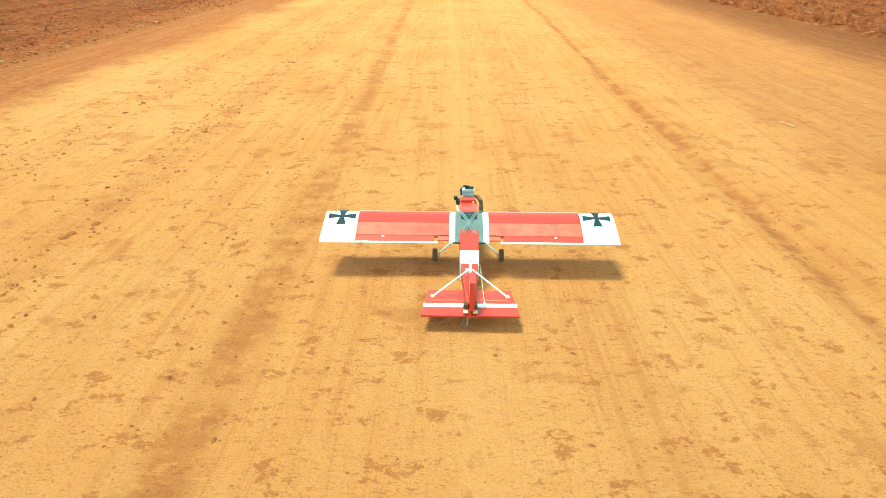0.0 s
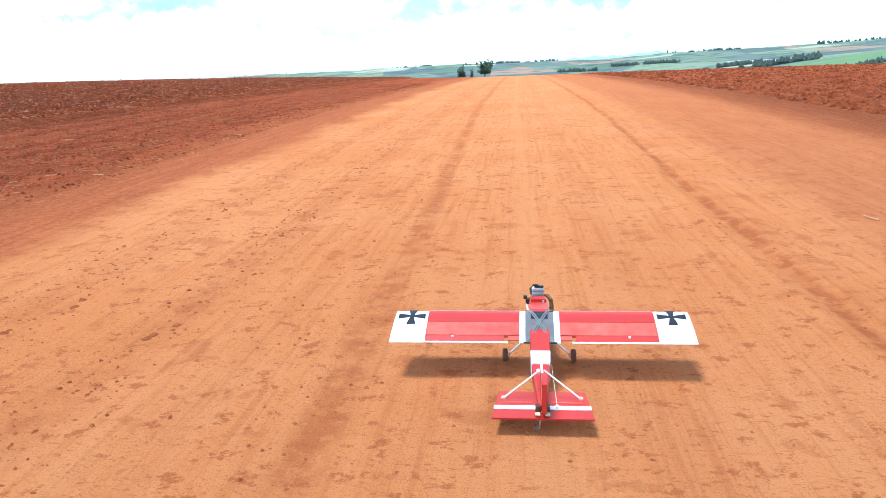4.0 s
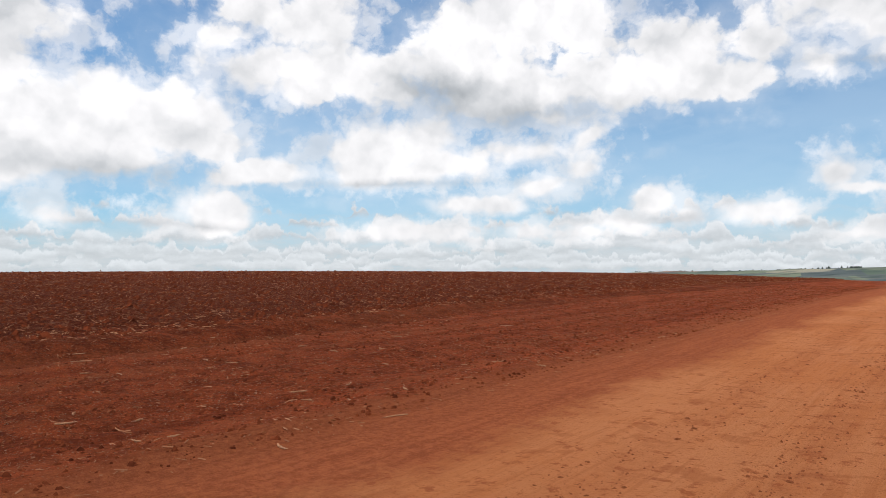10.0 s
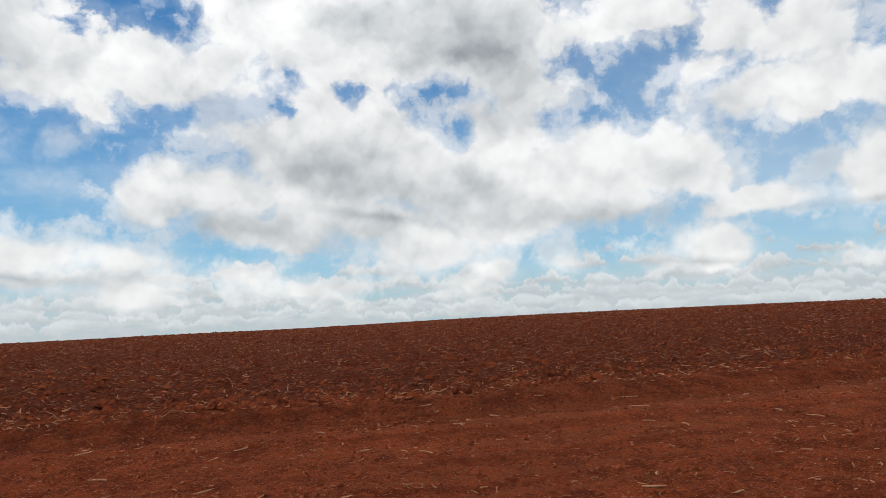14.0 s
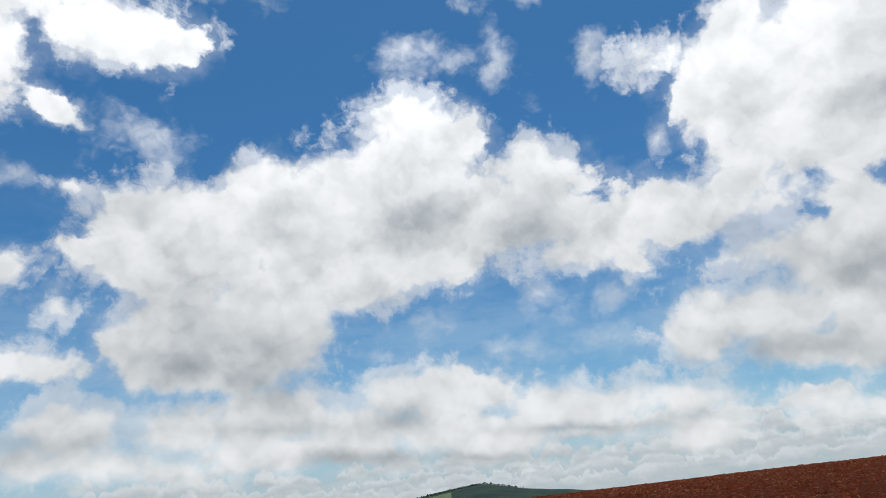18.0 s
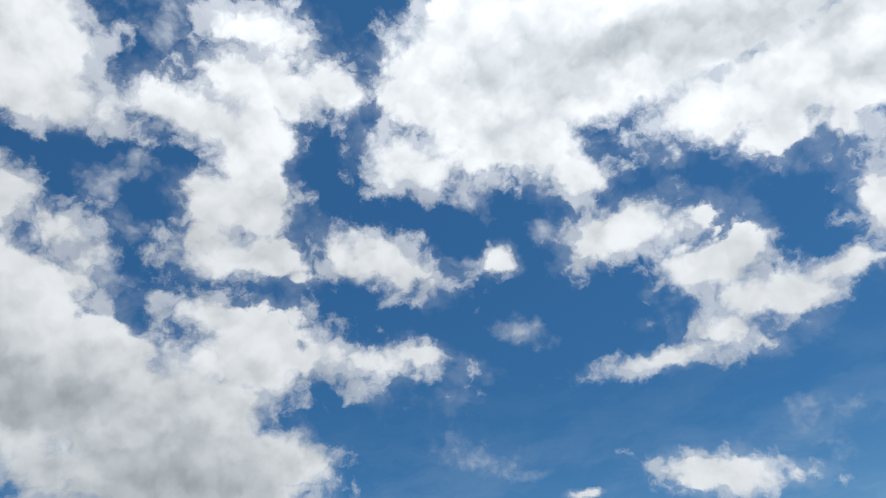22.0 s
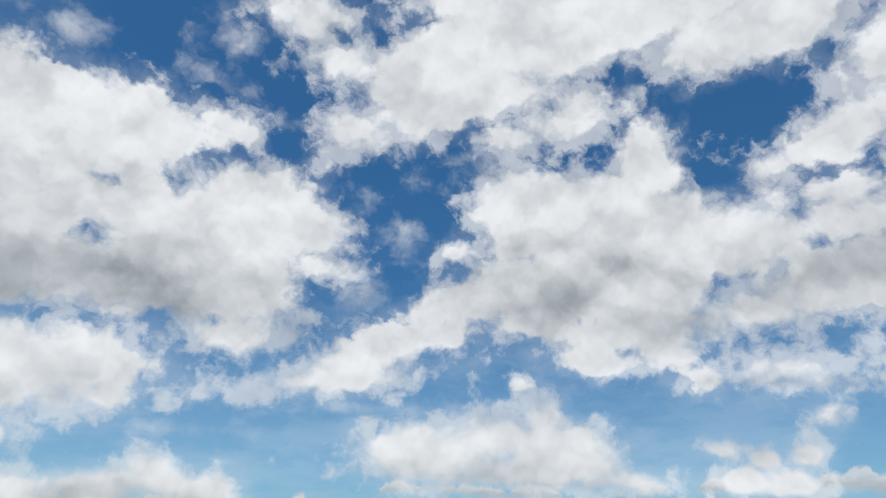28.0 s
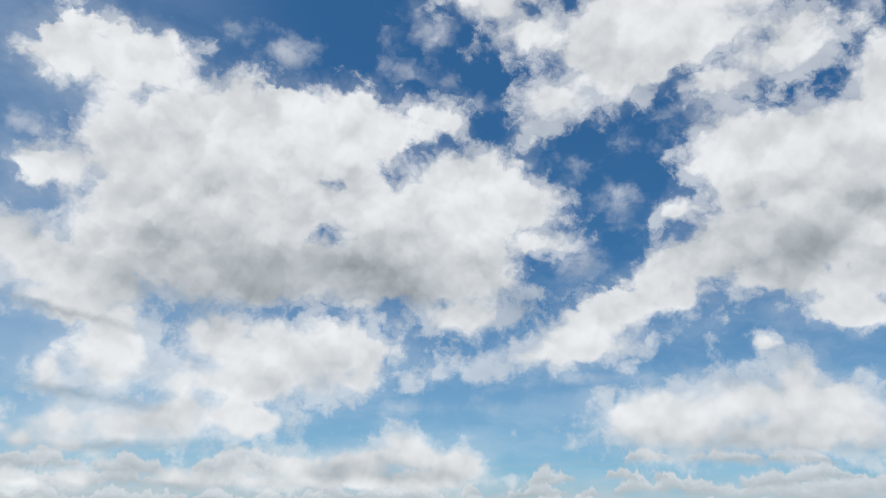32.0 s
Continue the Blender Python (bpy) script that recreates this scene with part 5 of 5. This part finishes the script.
        part("hub", tube([(s * 0.187 - 0.0125, 0, 0.036), (s * 0.187 + 0.0125, 0, 0.036)], 0.0205, 16), M_RUBBER, wh)
        part("axle", tube([(s * 0.160, 0, 0.036), (s * 0.205, 0, 0.036)], 0.003, 8), M_ALU, wh, "steel axle")
    tw = part("tail_wheel", wheel_mesh(0.018, 0.008, -0.028, -0.80, 0.018, 14), M_RUBBER, root, "small dusty tail wheel", True)
    part("hub", tube([(-0.034, -0.80, 0.018), (-0.022, -0.80, 0.018)], 0.0102, 12), M_ALU, tw)
    part("tail_wire", tube([(-0.014, -0.80, 0.018), (-0.012, -0.80, 0.05), (-0.004, -0.80, 0.06), (-0.004, -0.77, 0.085)], 0.003, 8), M_ALU, tw, "bent steel wire fork")
    part("axle", tube([(-0.040, -0.80, 0.018), (-0.012, -0.80, 0.018)], 0.0026, 8), M_ALU, tw)
    # engine
    eng = part("engine", box((-0.030, 0.300, 0.1830), (0.032, 0.375, 0.2730), 0.008), M_ALU, root, "small silver petrol engine")
    part("hatch", box((-0.044, 0.215, 0.267), (0.044, 0.284, 0.290), 0.004), M_RED, root, "red engine hatch")
    for k in range(6):
        part("cooling_fin", box((-0.034, 0.312, 0.2740 + 0.0085 * k), (0.036, 0.372, 0.2785 + 0.0085 * k), 0.0015), M_ALU, eng)
    part("cylinder", tube([(0.001, 0.342, 0.2680), (0.001, 0.342, 0.3240)], 0.022, 14), M_ALU, eng)
    part("plug_lead", tube([(0.0, 0.342, 0.3230), (-0.002, 0.330, 0.3400), (-0.025, 0.322, 0.3440), (-0.044, 0.325, 0.3230), (-0.040, 0.315, 0.2880)], 0.0065, 8), M_IRON, eng, "black spark plug lead")
    part("plug_cap", box((-0.022, 0.325, 0.3220), (0.034, 0.350, 0.3360), 0.004), M_IRON, eng, "black plug cap")
    part("carburettor", box((-0.072, 0.315, 0.2260), (-0.036, 0.352, 0.2600), 0.005), M_IRON, eng, "sooty carburettor")
    part("air_filter", tube([(-0.074, 0.330, 0.2560), (-0.074, 0.330, 0.2780)], 0.012, 10), M_IRON, eng)
    part("choke_arm", tube([(-0.066, 0.318, 0.2240), (-0.060, 0.300, 0.2000), (-0.056, 0.290, 0.1930)], 0.005, 8), M_ALU, eng)
    part("exhaust", tube([(0.034, 0.335, 0.2730), (0.058, 0.325, 0.2760), (0.074, 0.305, 0.2580), (0.078, 0.290, 0.2230), (0.076, 0.280, 0.1830)], [0.010, 0.012, 0.013, 0.013, 0.012], 12), M_EXHAUST, eng, "curved brown exhaust pipe")
    part("shaft", tube([(0, 0.372, 0.2130), (0, 0.412, 0.2130)], 0.010, 10), M_ALU, eng)
    part("prop_nut", tube([(0, 0.410, 0.2130), (0, 0.428, 0.2130)], [0.017, 0.007], 10), M_ALU, eng)
    spot = (0.102, 3.735)
    z = float(ground_height(*spot)) + float(track_relief(np.array(spot[0]), np.array(spot[1])))
    root.matrix_world = pose(spot[0], spot[1], z - 0.001, 0, 0, -0.5)
    return root


model_aeroplane()

# ---- loose things on the ground ----
def ground_at(x, y):
    return ground_height(x, y) + track_relief(x, y)


def scatter_mesh(name, verts, faces, mat, label, category):
    """Joins many small pieces into one mesh; verts is pieces x points x 3, faces one piece's faces."""
    n, k = verts.shape[:2]
    off = (np.arange(n) * k)[:, None, None]
    me = bpy.data.meshes.new(name)
    me.from_pydata(verts.reshape(-1, 3).tolist(), [], (np.asarray(faces)[None] + off).reshape(-1, len(faces[0])).tolist())
    me.materials.append(mat)
    return tagged(new(name, me), label, category, kind="stuff")


OCTA = np.array([(1, 0, 0), (0.3, 0.95, 0.1), (-0.8, 0.6, 0), (-0.8, -0.6, 0.05), (0.3, -0.95, 0), (0.45, 0.35, 0.8), (-0.5, 0.2, 0.9), (0.1, -0.55, 0.85), (0.0, 0.0, 1.05)])
OCTA_FACES = [(0, 1, 5), (1, 2, 6), (1, 6, 5), (2, 3, 6), (3, 4, 7), (3, 7, 6), (4, 0, 5), (4, 5, 7), (5, 6, 8), (6, 7, 8), (7, 5, 8)]


def clods(name, x, y, size, mat, label, rng):
    n = len(x)
    a = rng.uniform(0, 2 * math.pi, n)
    sh = OCTA[None] * (1 + rng.uniform(-0.28, 0.28, (n, len(OCTA), 3)))
    sh = sh * np.stack([size * rng.uniform(0.8, 1.5, n), size * rng.uniform(0.6, 1.1, n), size * rng.uniform(0.5, 1.0, n)], 1)[:, None]
    c, s = np.cos(a)[:, None], np.sin(a)[:, None]
    px, py = sh[..., 0] * c - sh[..., 1] * s, sh[..., 0] * s + sh[..., 1] * c
    z = ground_at(x, y)
    v = np.stack([px + x[:, None], py + y[:, None], sh[..., 2] + (z - 0.12 * size)[:, None]], -1)
    return scatter_mesh(name, v, OCTA_FACES, mat, label, "soil")


BAR = np.array([(-1, -1, 0), (-1, 1, 0), (0, 1, 0.0), (0, -1, 0.0), (1, 1, 0), (1, -1, 0), (-1, 0, 1), (0, 0, 1), (1, 0, 1)], float)
BAR_FACES = [(0, 3, 7, 6), (3, 5, 8, 7), (4, 2, 7, 8), (2, 1, 6, 7)]


def straws(name, x, y, length, width, lift, label, rng):
    """Bent dry stalks lying about; lift raises one end."""
    n = len(x)
    a = rng.uniform(0, 2 * math.pi, n)
    half = length / 2
    bend = rng.uniform(-0.12, 0.12, n)
    lx = BAR[None, :, 0] * half[:, None]
    ly = BAR[None, :, 1] * width[:, None] + (np.abs(BAR[None, :, 0]) * bend[:, None]) * half[:, None]
    lz = BAR[None, :, 2] * width[:, None] + (BAR[None, :, 0] + 1) * 0.5 * (lift * length)[:, None]
    c, s = np.cos(a)[:, None], np.sin(a)[:, None]
    gx, gy = lx * c - ly * s + x[:, None], lx * s + ly * c + y[:, None]
    z = ground_at(gx.ravel(), gy.ravel()).reshape(gx.shape)
    v = np.stack([gx, gy, lz + z + 0.003], -1)
    return scatter_mesh(name, v, BAR_FACES, M_STRAW, label, "straw")


def patchy(x, y, rng, size, share, seed):
    """Keeps points in drifts rather than evenly."""
    return rng.uniform(0, 1, len(x)) < share + (1 - share) * np.clip(0.5 + 0.9 * wave(x, y, size, seed), 0, 1)


def loose_ground():
    rng = np.random.RandomState(5)
    # crumbs pressed up along the wheel lines of the track
    xs, ys = [], []
    for x0, sp, n in ((-2.35, 0.14, 3200), (-3.5, 0.22, 2400), (-0.93, 0.20, 900), (2.05, 0.2, 700), (-1.6, 0.5, 1000), (0.3, 1.6, 900), (-3.0, 1.2, 900), (4.5, 1.5, 600)):
        y = 1.2 + 42 * rng.uniform(0, 1, n) ** 1.9
        xs.append(x0 + rng.normal(0, sp, n) + 0.008 * y * np.sign(x0))
        ys.append(y)
    x, y = np.concatenate(xs), np.concatenate(ys)
    ok = patchy(x, y, rng, 1.7, 0.15, 21) & (np.hypot(x, y) > 1.2)
    x, y = x[ok], y[ok]
    clods("track_crumbs", x, y, 0.003 + 0.013 * rng.uniform(0, 1, len(x)) ** 2.5, M_CRUMB, "small dark crumbs of soil along the wheel lines", rng)
    # darker lumps kicked up along the two left wheel lines
    n = 1500
    y = 2.0 + 34 * rng.uniform(0, 1, n) ** 1.5
    x = np.where(rng.uniform(0, 1, n) < 0.5, -2.4, -3.55) + rng.normal(0, 0.2, n) - 0.008 * y
    ok = patchy(x, y, rng, 1.3, 0.1, 27)
    x, y = x[ok], y[ok]
    clods("track_lumps", x, y, 0.006 + 0.013 * rng.uniform(0, 1, len(x)) ** 2, M_LUMP, "dark lumps of soil along the left wheel lines", rng)
    # tilled strip beside the track and the rougher ploughed land past it
    n = 60000
    x = -6.5 - 8.8 * rng.uniform(0, 1, n) ** 1.25
    y = -14 + 74 * rng.uniform(0, 1, n) ** 1.2
    ok = patchy(x, y, rng, 3.0, 0.15, 22)
    x, y = x[ok], y[ok]
    clods("tilled_clods", x, y, 0.006 + 0.034 * rng.uniform(0, 1, len(x)) ** 3.2, M_CLOD, "crumbly dark red clods on the tilled strip", rng)
    n = 125000
    x = -15.0 - 68 * rng.uniform(0, 1, n) ** 1.7
    y = -38 + 140 * rng.uniform(0, 1, n)
    ok = patchy(x, y, rng, 2.6, 0.25, 23)
    x, y = x[ok], y[ok]
    clods("plough_clods", x, y, 0.016 + 0.095 * rng.uniform(0, 1, len(x)) ** 2.6, M_CLOD_DARK, "large turned clods of dark red earth", rng)
    n = 14000
    x = 8.2 + 48 * rng.uniform(0, 1, n) ** 1.3
    y = 6 + 90 * rng.uniform(0, 1, n)
    clods("plough_clods", x, y, 0.04 + 0.11 * rng.uniform(0, 1, n) ** 2, M_CLOD, "turned clods of red earth beside the track", rng)
    # dry cane straw
    n = 13000
    x, y = -6.2 - 9 * rng.uniform(0, 1, n), -12 + 60 * rng.uniform(0, 1, n) ** 1.2
    ok = patchy(x, y, rng, 2.2, 0.12, 24)
    x, y = x[ok], y[ok]
    straws("scattered_straw", x, y, 0.02 + 0.10 * rng.uniform(0, 1, len(x)) ** 2.2, rng.uniform(0.003, 0.008, len(x)), np.abs(rng.normal(0, 0.06, len(x))), "pale bits of dry cane straw on the tilled strip", rng)
    n = 95000
    x, y = -14.9 - 67 * rng.uniform(0, 1, n) ** 1.6, -38 + 140 * rng.uniform(0, 1, n)
    ok = patchy(x, y, rng, 4.0, 0.3, 25)
    x, y = x[ok], y[ok]
    straws("field_straw", x, y, 0.04 + 0.17 * rng.uniform(0, 1, len(x)) ** 2.5, rng.uniform(0.004, 0.011, len(x)), np.abs(rng.normal(0, 0.14, len(x))), "matted dry cane straw on the ploughed field", rng)
    n = 14000
    x, y = 8.0 + 50 * rng.uniform(0, 1, n) ** 1.3, 5 + 95 * rng.uniform(0, 1, n)
    straws("field_straw", x, y, 0.05 + 0.28 * rng.uniform(0, 1, n) ** 3, rng.uniform(0.002, 0.007, n), np.abs(rng.normal(0, 0.14, n)), "dry cane straw on the field beside the track", rng)
    n = 60
    x, y = 3.2 + 4.6 * rng.uniform(0, 1, n), 3 + 25 * rng.uniform(0, 1, n)
    straws("track_straw", x, y, rng.uniform(0.03, 0.2, n), rng.uniform(0.002, 0.006, n), np.abs(rng.normal(0, 0.03, n)), "a few pale straws on the edge of the track", rng)


loose_ground()


# ---- trees ----
def tree(x, y, height, spread, label, seed, bare=0.35, mat=None):
    """Tapered trunk, forked limbs and a crown of many small leaf clumps with gaps."""
    rng = random.Random(seed)
    root = tagged(new("tree"), label, "tree", group="trees past the crest")
    z0 = float(ground_height(x, y)) - 0.15
    top = height * 0.8
    trunk = tube([(0, 0, 0), (0.1, 0, height * 0.25), (0.0, 0.1, height * 0.55), (0.15, 0.05, top)], [height * 0.035, height * 0.026, height * 0.018, height * 0.006], 9)
    part("trunk", trunk, M_BARK, root)
    crown = bmesh.new()
    for k in range(14):
        a, h = k * 2.4 + rng.uniform(-0.4, 0.4), height * rng.uniform(bare, 0.86)
        reach = spread * rng.uniform(0.4, 1.0) * (1.25 - 0.6 * (h / height - bare) / (1 - bare))
        end = Vector((math.cos(a) * reach, math.sin(a) * reach, h + height * rng.uniform(0.05, 0.16)))
        part("limb", tube([(0, 0, h * 0.85), end * 0.55 + Vector((0, 0, h * 0.42)), end], [height * 0.013, height * 0.008, height * 0.003], 6), M_BARK, root)
        for j in range(16):
            c = end * rng.uniform(0.45, 1.08) + Vector([rng.gauss(0, spread * 0.17) for _ in range(3)])
            c.z = max(c.z, height * bare)
            for i in range(9):
                p = c + Vector([rng.gauss(0, spread * 0.09) for _ in range(3)])
                u = Vector([rng.gauss(0, 1) for _ in range(3)]).normalized() * spread * rng.uniform(0.07, 0.15)
                w = u.orthogonal() * 0.5
                crown.faces.new([crown.verts.new(q) for q in (p - u, p + w, p + u, p - w)])
    part("crown", crown, mat or M_LEAF, root, "dark uneven leafy crown")
    root.matrix_world = pose(x, y, z0)
    return root


def at_bearing(az, dist):
    return -dist * math.sin(radians(az)), dist * math.cos(radians(az))


def tree_at(az, dist, top_el, spread, label, seed, bare=0.35):
    x, y = at_bearing(az, dist)
    h = EYE + dist * math.tan(radians(top_el)) - float(ground_height(x, y))
    return tree(x, y, h, spread, label, seed, bare)


tree_at(2.55, 170, 0.66, 1.5, "broad dark tree standing past the crest of the track", 1, 0.62)
tree_at(4.35, 175, 0.34, 1.0, "slimmer tree beside the broad one past the crest", 2, 0.62)
tree_at(3.55, 178, 0.05, 0.5, "low sapling between two trees past the crest", 3, 0.6)


def bush(az, dist, top_el, spread, label, seed):
    x, y = at_bearing(az, dist)
    z0 = float(ground_height(x, y))
    h = EYE + dist * math.tan(radians(top_el)) - z0
    rng = random.Random(seed)
    root = tagged(new("bush"), label, "bush", group="bushes at the field edge")
    part("stem", tube([(0, 0, -0.1), (0.05, 0.02, h * 0.6)], [h * 0.05, h * 0.02], 6), M_BARK, root)
    bm = bmesh.new()
    for i in range(420):
        p = Vector((rng.gauss(0, spread * 0.4), rng.gauss(0, spread * 0.4), h * rng.uniform(0.15, 0.95)))
        p.x *= 1.2 - p.z / h * 0.6
        u = Vector([rng.gauss(0, 1) for _ in range(3)]).normalized() * spread * rng.uniform(0.10, 0.2)
        w = u.orthogonal() * 0.6
        bm.faces.new([bm.verts.new(q) for q in (p - u, p + w, p + u, p - w)])
    part("foliage", bm, M_LEAF, root)
    root.matrix_world = pose(x, y, z0)


bush(-13.9, 150, -0.42, 0.7, "small dark bush at the edge of the ploughed field", 4)
bush(-16.2, 150, -0.35, 0.9, "rounded dark bush at the edge of the ploughed field", 5)


def woods(name, label, spots, seed):
    """Far tree belts: uneven rows of small crowns standing on the ground."""
    rng = np.random.RandomState(seed)
    xs, ys, hs = [], [], []
    for az0, az1, d0, d1, n, h in spots:
        f = rng.uniform(0, 1, n)
        az = np.radians(az0 + (az1 - az0) * f)
        dd = d0 + (d1 - d0) * f + rng.normal(0, d0 * 0.004, n)
        xs.append(-dd * np.sin(az))
        ys.append(dd * np.cos(az))
        hs.append(h * rng.uniform(0.2, 0.75, n))
    x, y, h = map(np.concatenate, (xs, ys, hs))
    vs = []
    z = ground_height(x, y)
    for lift, wide, tall in ((0.12, 0.36, 0.6), (0.45, 0.40, 0.5), (0.3, 0.28, 0.75)):
        sh = OCTA[None] * (1 + rng.uniform(-0.35, 0.35, (len(x), len(OCTA), 3)))
        off = rng.normal(0, 0.18, (len(x), 2)) * h[:, None]
        vs.append(np.stack([sh[..., 0] * (wide * h)[:, None] + (x + off[:, 0])[:, None], sh[..., 1] * (wide * h)[:, None] + (y + off[:, 1])[:, None],
                            sh[..., 2] * (tall * h)[:, None] + (z + (lift - 0.15) * h)[:, None]], -1))
    return scatter_mesh(name, np.concatenate(vs), OCTA_FACES, M_LEAF_FAR, label, "woods")


woods("far_woods", "blue-green belts of trees on the hills across the valley", (
    (24.0, 12.5, 2550, 2550, 60, 7), (12.5, 6.5, 2500, 2550, 50, 10), (4.0, -3.5, 2450, 2500, 70, 13), (-3.0, -6.0, 1500, 1550, 60, 11), (-7.0, -12.0, 1700, 1650, 120, 12), (-8.0, -10.5, 1150, 1180, 60, 9),
    (-11.0, -11.8, 2500, 2500, 6, 11), (-12.5, -16.0, 2450, 2400, 90, 11), (-14.5, -17.5, 1250, 1200, 110, 10), (-17.0, -21.0, 900, 860, 170, 11), (-21.0, -31.0, 2500, 2450, 150, 15),
    (-19.0, -30.0, 430, 520, 220, 4.5), (-55.0, -70.0, 2550, 2550, 160, 12)), 31)
woods("hill_woods", "dark trees along the crest of the rounded hill", (
    (112.5, 118.0, 2560, 2580, 70, 6), (118.0, 125.0, 2560, 2560, 40, 6), (113.0, 124.0, 2300, 2200, 160, 9)), 32)


def distant_mountains():
    """A low range behind the valley, its distance haze painted in as pale blue."""
    az = np.linspace(-2.0, -22.0, 90)
    top = 0.55 + 0.30 * np.exp(-((az + 10.2) / 2.1) ** 2) + 0.12 * np.exp(-((az + 6.0) / 1.6) ** 2) + 0.20 * np.exp(-((az + 15.5) / 2.4) ** 2) + 0.05 * np.sin(az * 4.1) + 0.03 * np.sin(az * 9.7 + 1)
    verts, faces = [], []
    for dist, share in ((4150.0, 0.0), (4230.0, 0.7), (4300.0, 1.0), (4420.0, 0.2)):
        for a, e in zip(az, top):
            x, y = at_bearing(a, dist)
            verts.append((x, y, -90.0 + share * (EYE + 4300.0 * math.tan(radians(e)) + 90.0)))
    n = len(az)
    for k in range(3):
        faces += [(k * n + i, k * n + i + 1, (k + 1) * n + i + 1, (k + 1) * n + i) for i in range(n - 1)]
    me = bpy.data.meshes.new("backdrop")
    me.from_pydata(verts, [], faces)
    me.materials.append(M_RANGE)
    me.polygons.foreach_set("use_smooth", np.ones(len(faces), bool))
    tagged(new("backdrop", me), "pale blue range of far mountains behind the valley", "mountains", kind="structure")


distant_mountains()


# ---- broken cane stalks and clods that lie singly ----
def cane_stalk(length, thick, seed):
    """A short piece of dry cane: slightly bent, with a swollen joint and a split end."""
    rng = random.Random(seed)
    bend = rng.uniform(-0.12, 0.12) * length
    root = tagged(new("cane_stalk"), "pale dry piece of broken cane stalk on red soil", "cane stalk", group="cane stalks on the tilled strip")
    pts, radii = [], []
    joint = rng.uniform(0.35, 0.65)
    for k in range(9):
        f = k / 8
        pts.append(((f - 0.5) * length, bend * (1 - (2 * f - 1) ** 2), thick * 0.8))
        radii.append(thick * (1.0 + 0.35 * math.exp(-((f - joint) / 0.06) ** 2) - 0.25 * f))
    part("stem", tube(pts, radii, 8), M_CANE, root)
    part("joint_ring", tube([((joint - 0.5) * length - thick * 0.3, bend * (1 - (2 * joint - 1) ** 2), thick * 0.8), ((joint - 0.5) * length + thick * 0.3, bend * (1 - (2 * joint - 1) ** 2), thick * 0.8)], thick * 1.42, 8), M_STRAW, root, "darker ring at the joint")
    tip = Vector(pts[-1])
    for s in (-1, 1):
        part("split_fibre", tube([tip, tip + Vector((thick * 2.2, s * thick * 0.7, thick * 0.3)), tip + Vector((thick * 4.0, s * thick * 1.5, 0.0))], [thick * 0.45, thick * 0.3, thick * 0.1], 5), M_CANE, root, "frayed fibre")
    return root


def earth_clod(size, seed):
    rng = random.Random(seed)
    bm = bmesh.new()
    bmesh.ops.create_icosphere(bm, subdivisions=3, radius=1.0)
    offs = [Vector([rng.uniform(-9, 9) for _ in range(3)]) for _ in range(2)]
    for v in bm.verts:
        n = noise.noise(v.co * 1.3 + offs[0]) * 0.35 + noise.noise(v.co * 3.7 + offs[1]) * 0.16
        v.co *= 1 + n
        v.co.z = max(v.co.z * 0.62, -0.2)
    bmesh.ops.scale(bm, vec=(size * 1.2, size, size), verts=bm.verts)
    me = mesh_of("earth_clod", bm, M_LUMP)
    return tagged(new("earth_clod", me), "small crumbly clod of dark red earth", "clod", group="clods beside the wheel lines")


def lay(ob, x, y, turn, lift=0.0):
    return pose(x, y, float(ground_at(np.array([x]), np.array([y]))[0]) + lift, 0, 0, turn)


def single_pieces():
    rng = random.Random(12)
    spots = [(3.4, 7.2), (-6.3, 5.3), (-7.5, 4.6), (-6.3, 6.9), (-12.1, 7.3), (-14.4, 16.6), (-7.4, 4.9), (-8.2, 7.2), (-7.4, 10.7), (-9.3, 4.9), (-8.9, 4.6), (-12.6, 3.9),
             (-7.7, 6.9), (-7.4, 10.8), (-11.9, 0.7), (-12.2, 1.0), (-12.7, 2.0), (-12.1, 2.2), (-11.4, 3.1), (-12.7, 3.9), (-7.1, 8.0), (-7.2, 7.1)]
    spots += [(rng.uniform(-14.5, -6.6), rng.uniform(-1.0, 17.0)) for _ in range(58)]
    kinds = [cane_stalk(l, t, k) for k, (l, t) in enumerate(((0.22, 0.010), (0.17, 0.012), (0.13, 0.009), (0.28, 0.008), (0.10, 0.011)))]
    for i, (x, y) in enumerate(spots):
        if i < len(kinds):
            kinds[i].matrix_world = lay(kinds[i], x, y, rng.uniform(0, 360))
        else:
            src = kinds[rng.randrange(len(kinds))]
            copy_thing(src, lay(src, x, y, rng.uniform(0, 360)))
    lumps = [earth_clod(s, 40 + k) for k, s in enumerate((0.014, 0.019, 0.026, 0.017))]
    n = 0
    for x0, spread, count, y0 in ((-2.35, 0.12, 34, 4.0), (-3.5, 0.22, 34, 2.6), (-6.7, 0.35, 42, 1.5)):
        for _ in range(count):
            y = y0 + 22 * rng.random() ** 1.6
            x = x0 + rng.gauss(0, spread) + 0.008 * y * (-1 if x0 > -6 else 0)
            src = lumps[n % 4]
            if n < 4:
                src.matrix_world = lay(src, x, y, rng.uniform(0, 360), -0.003)
            else:
                copy_thing(src, lay(src, x, y, rng.uniform(0, 360), -0.003))
            n += 1


single_pieces()
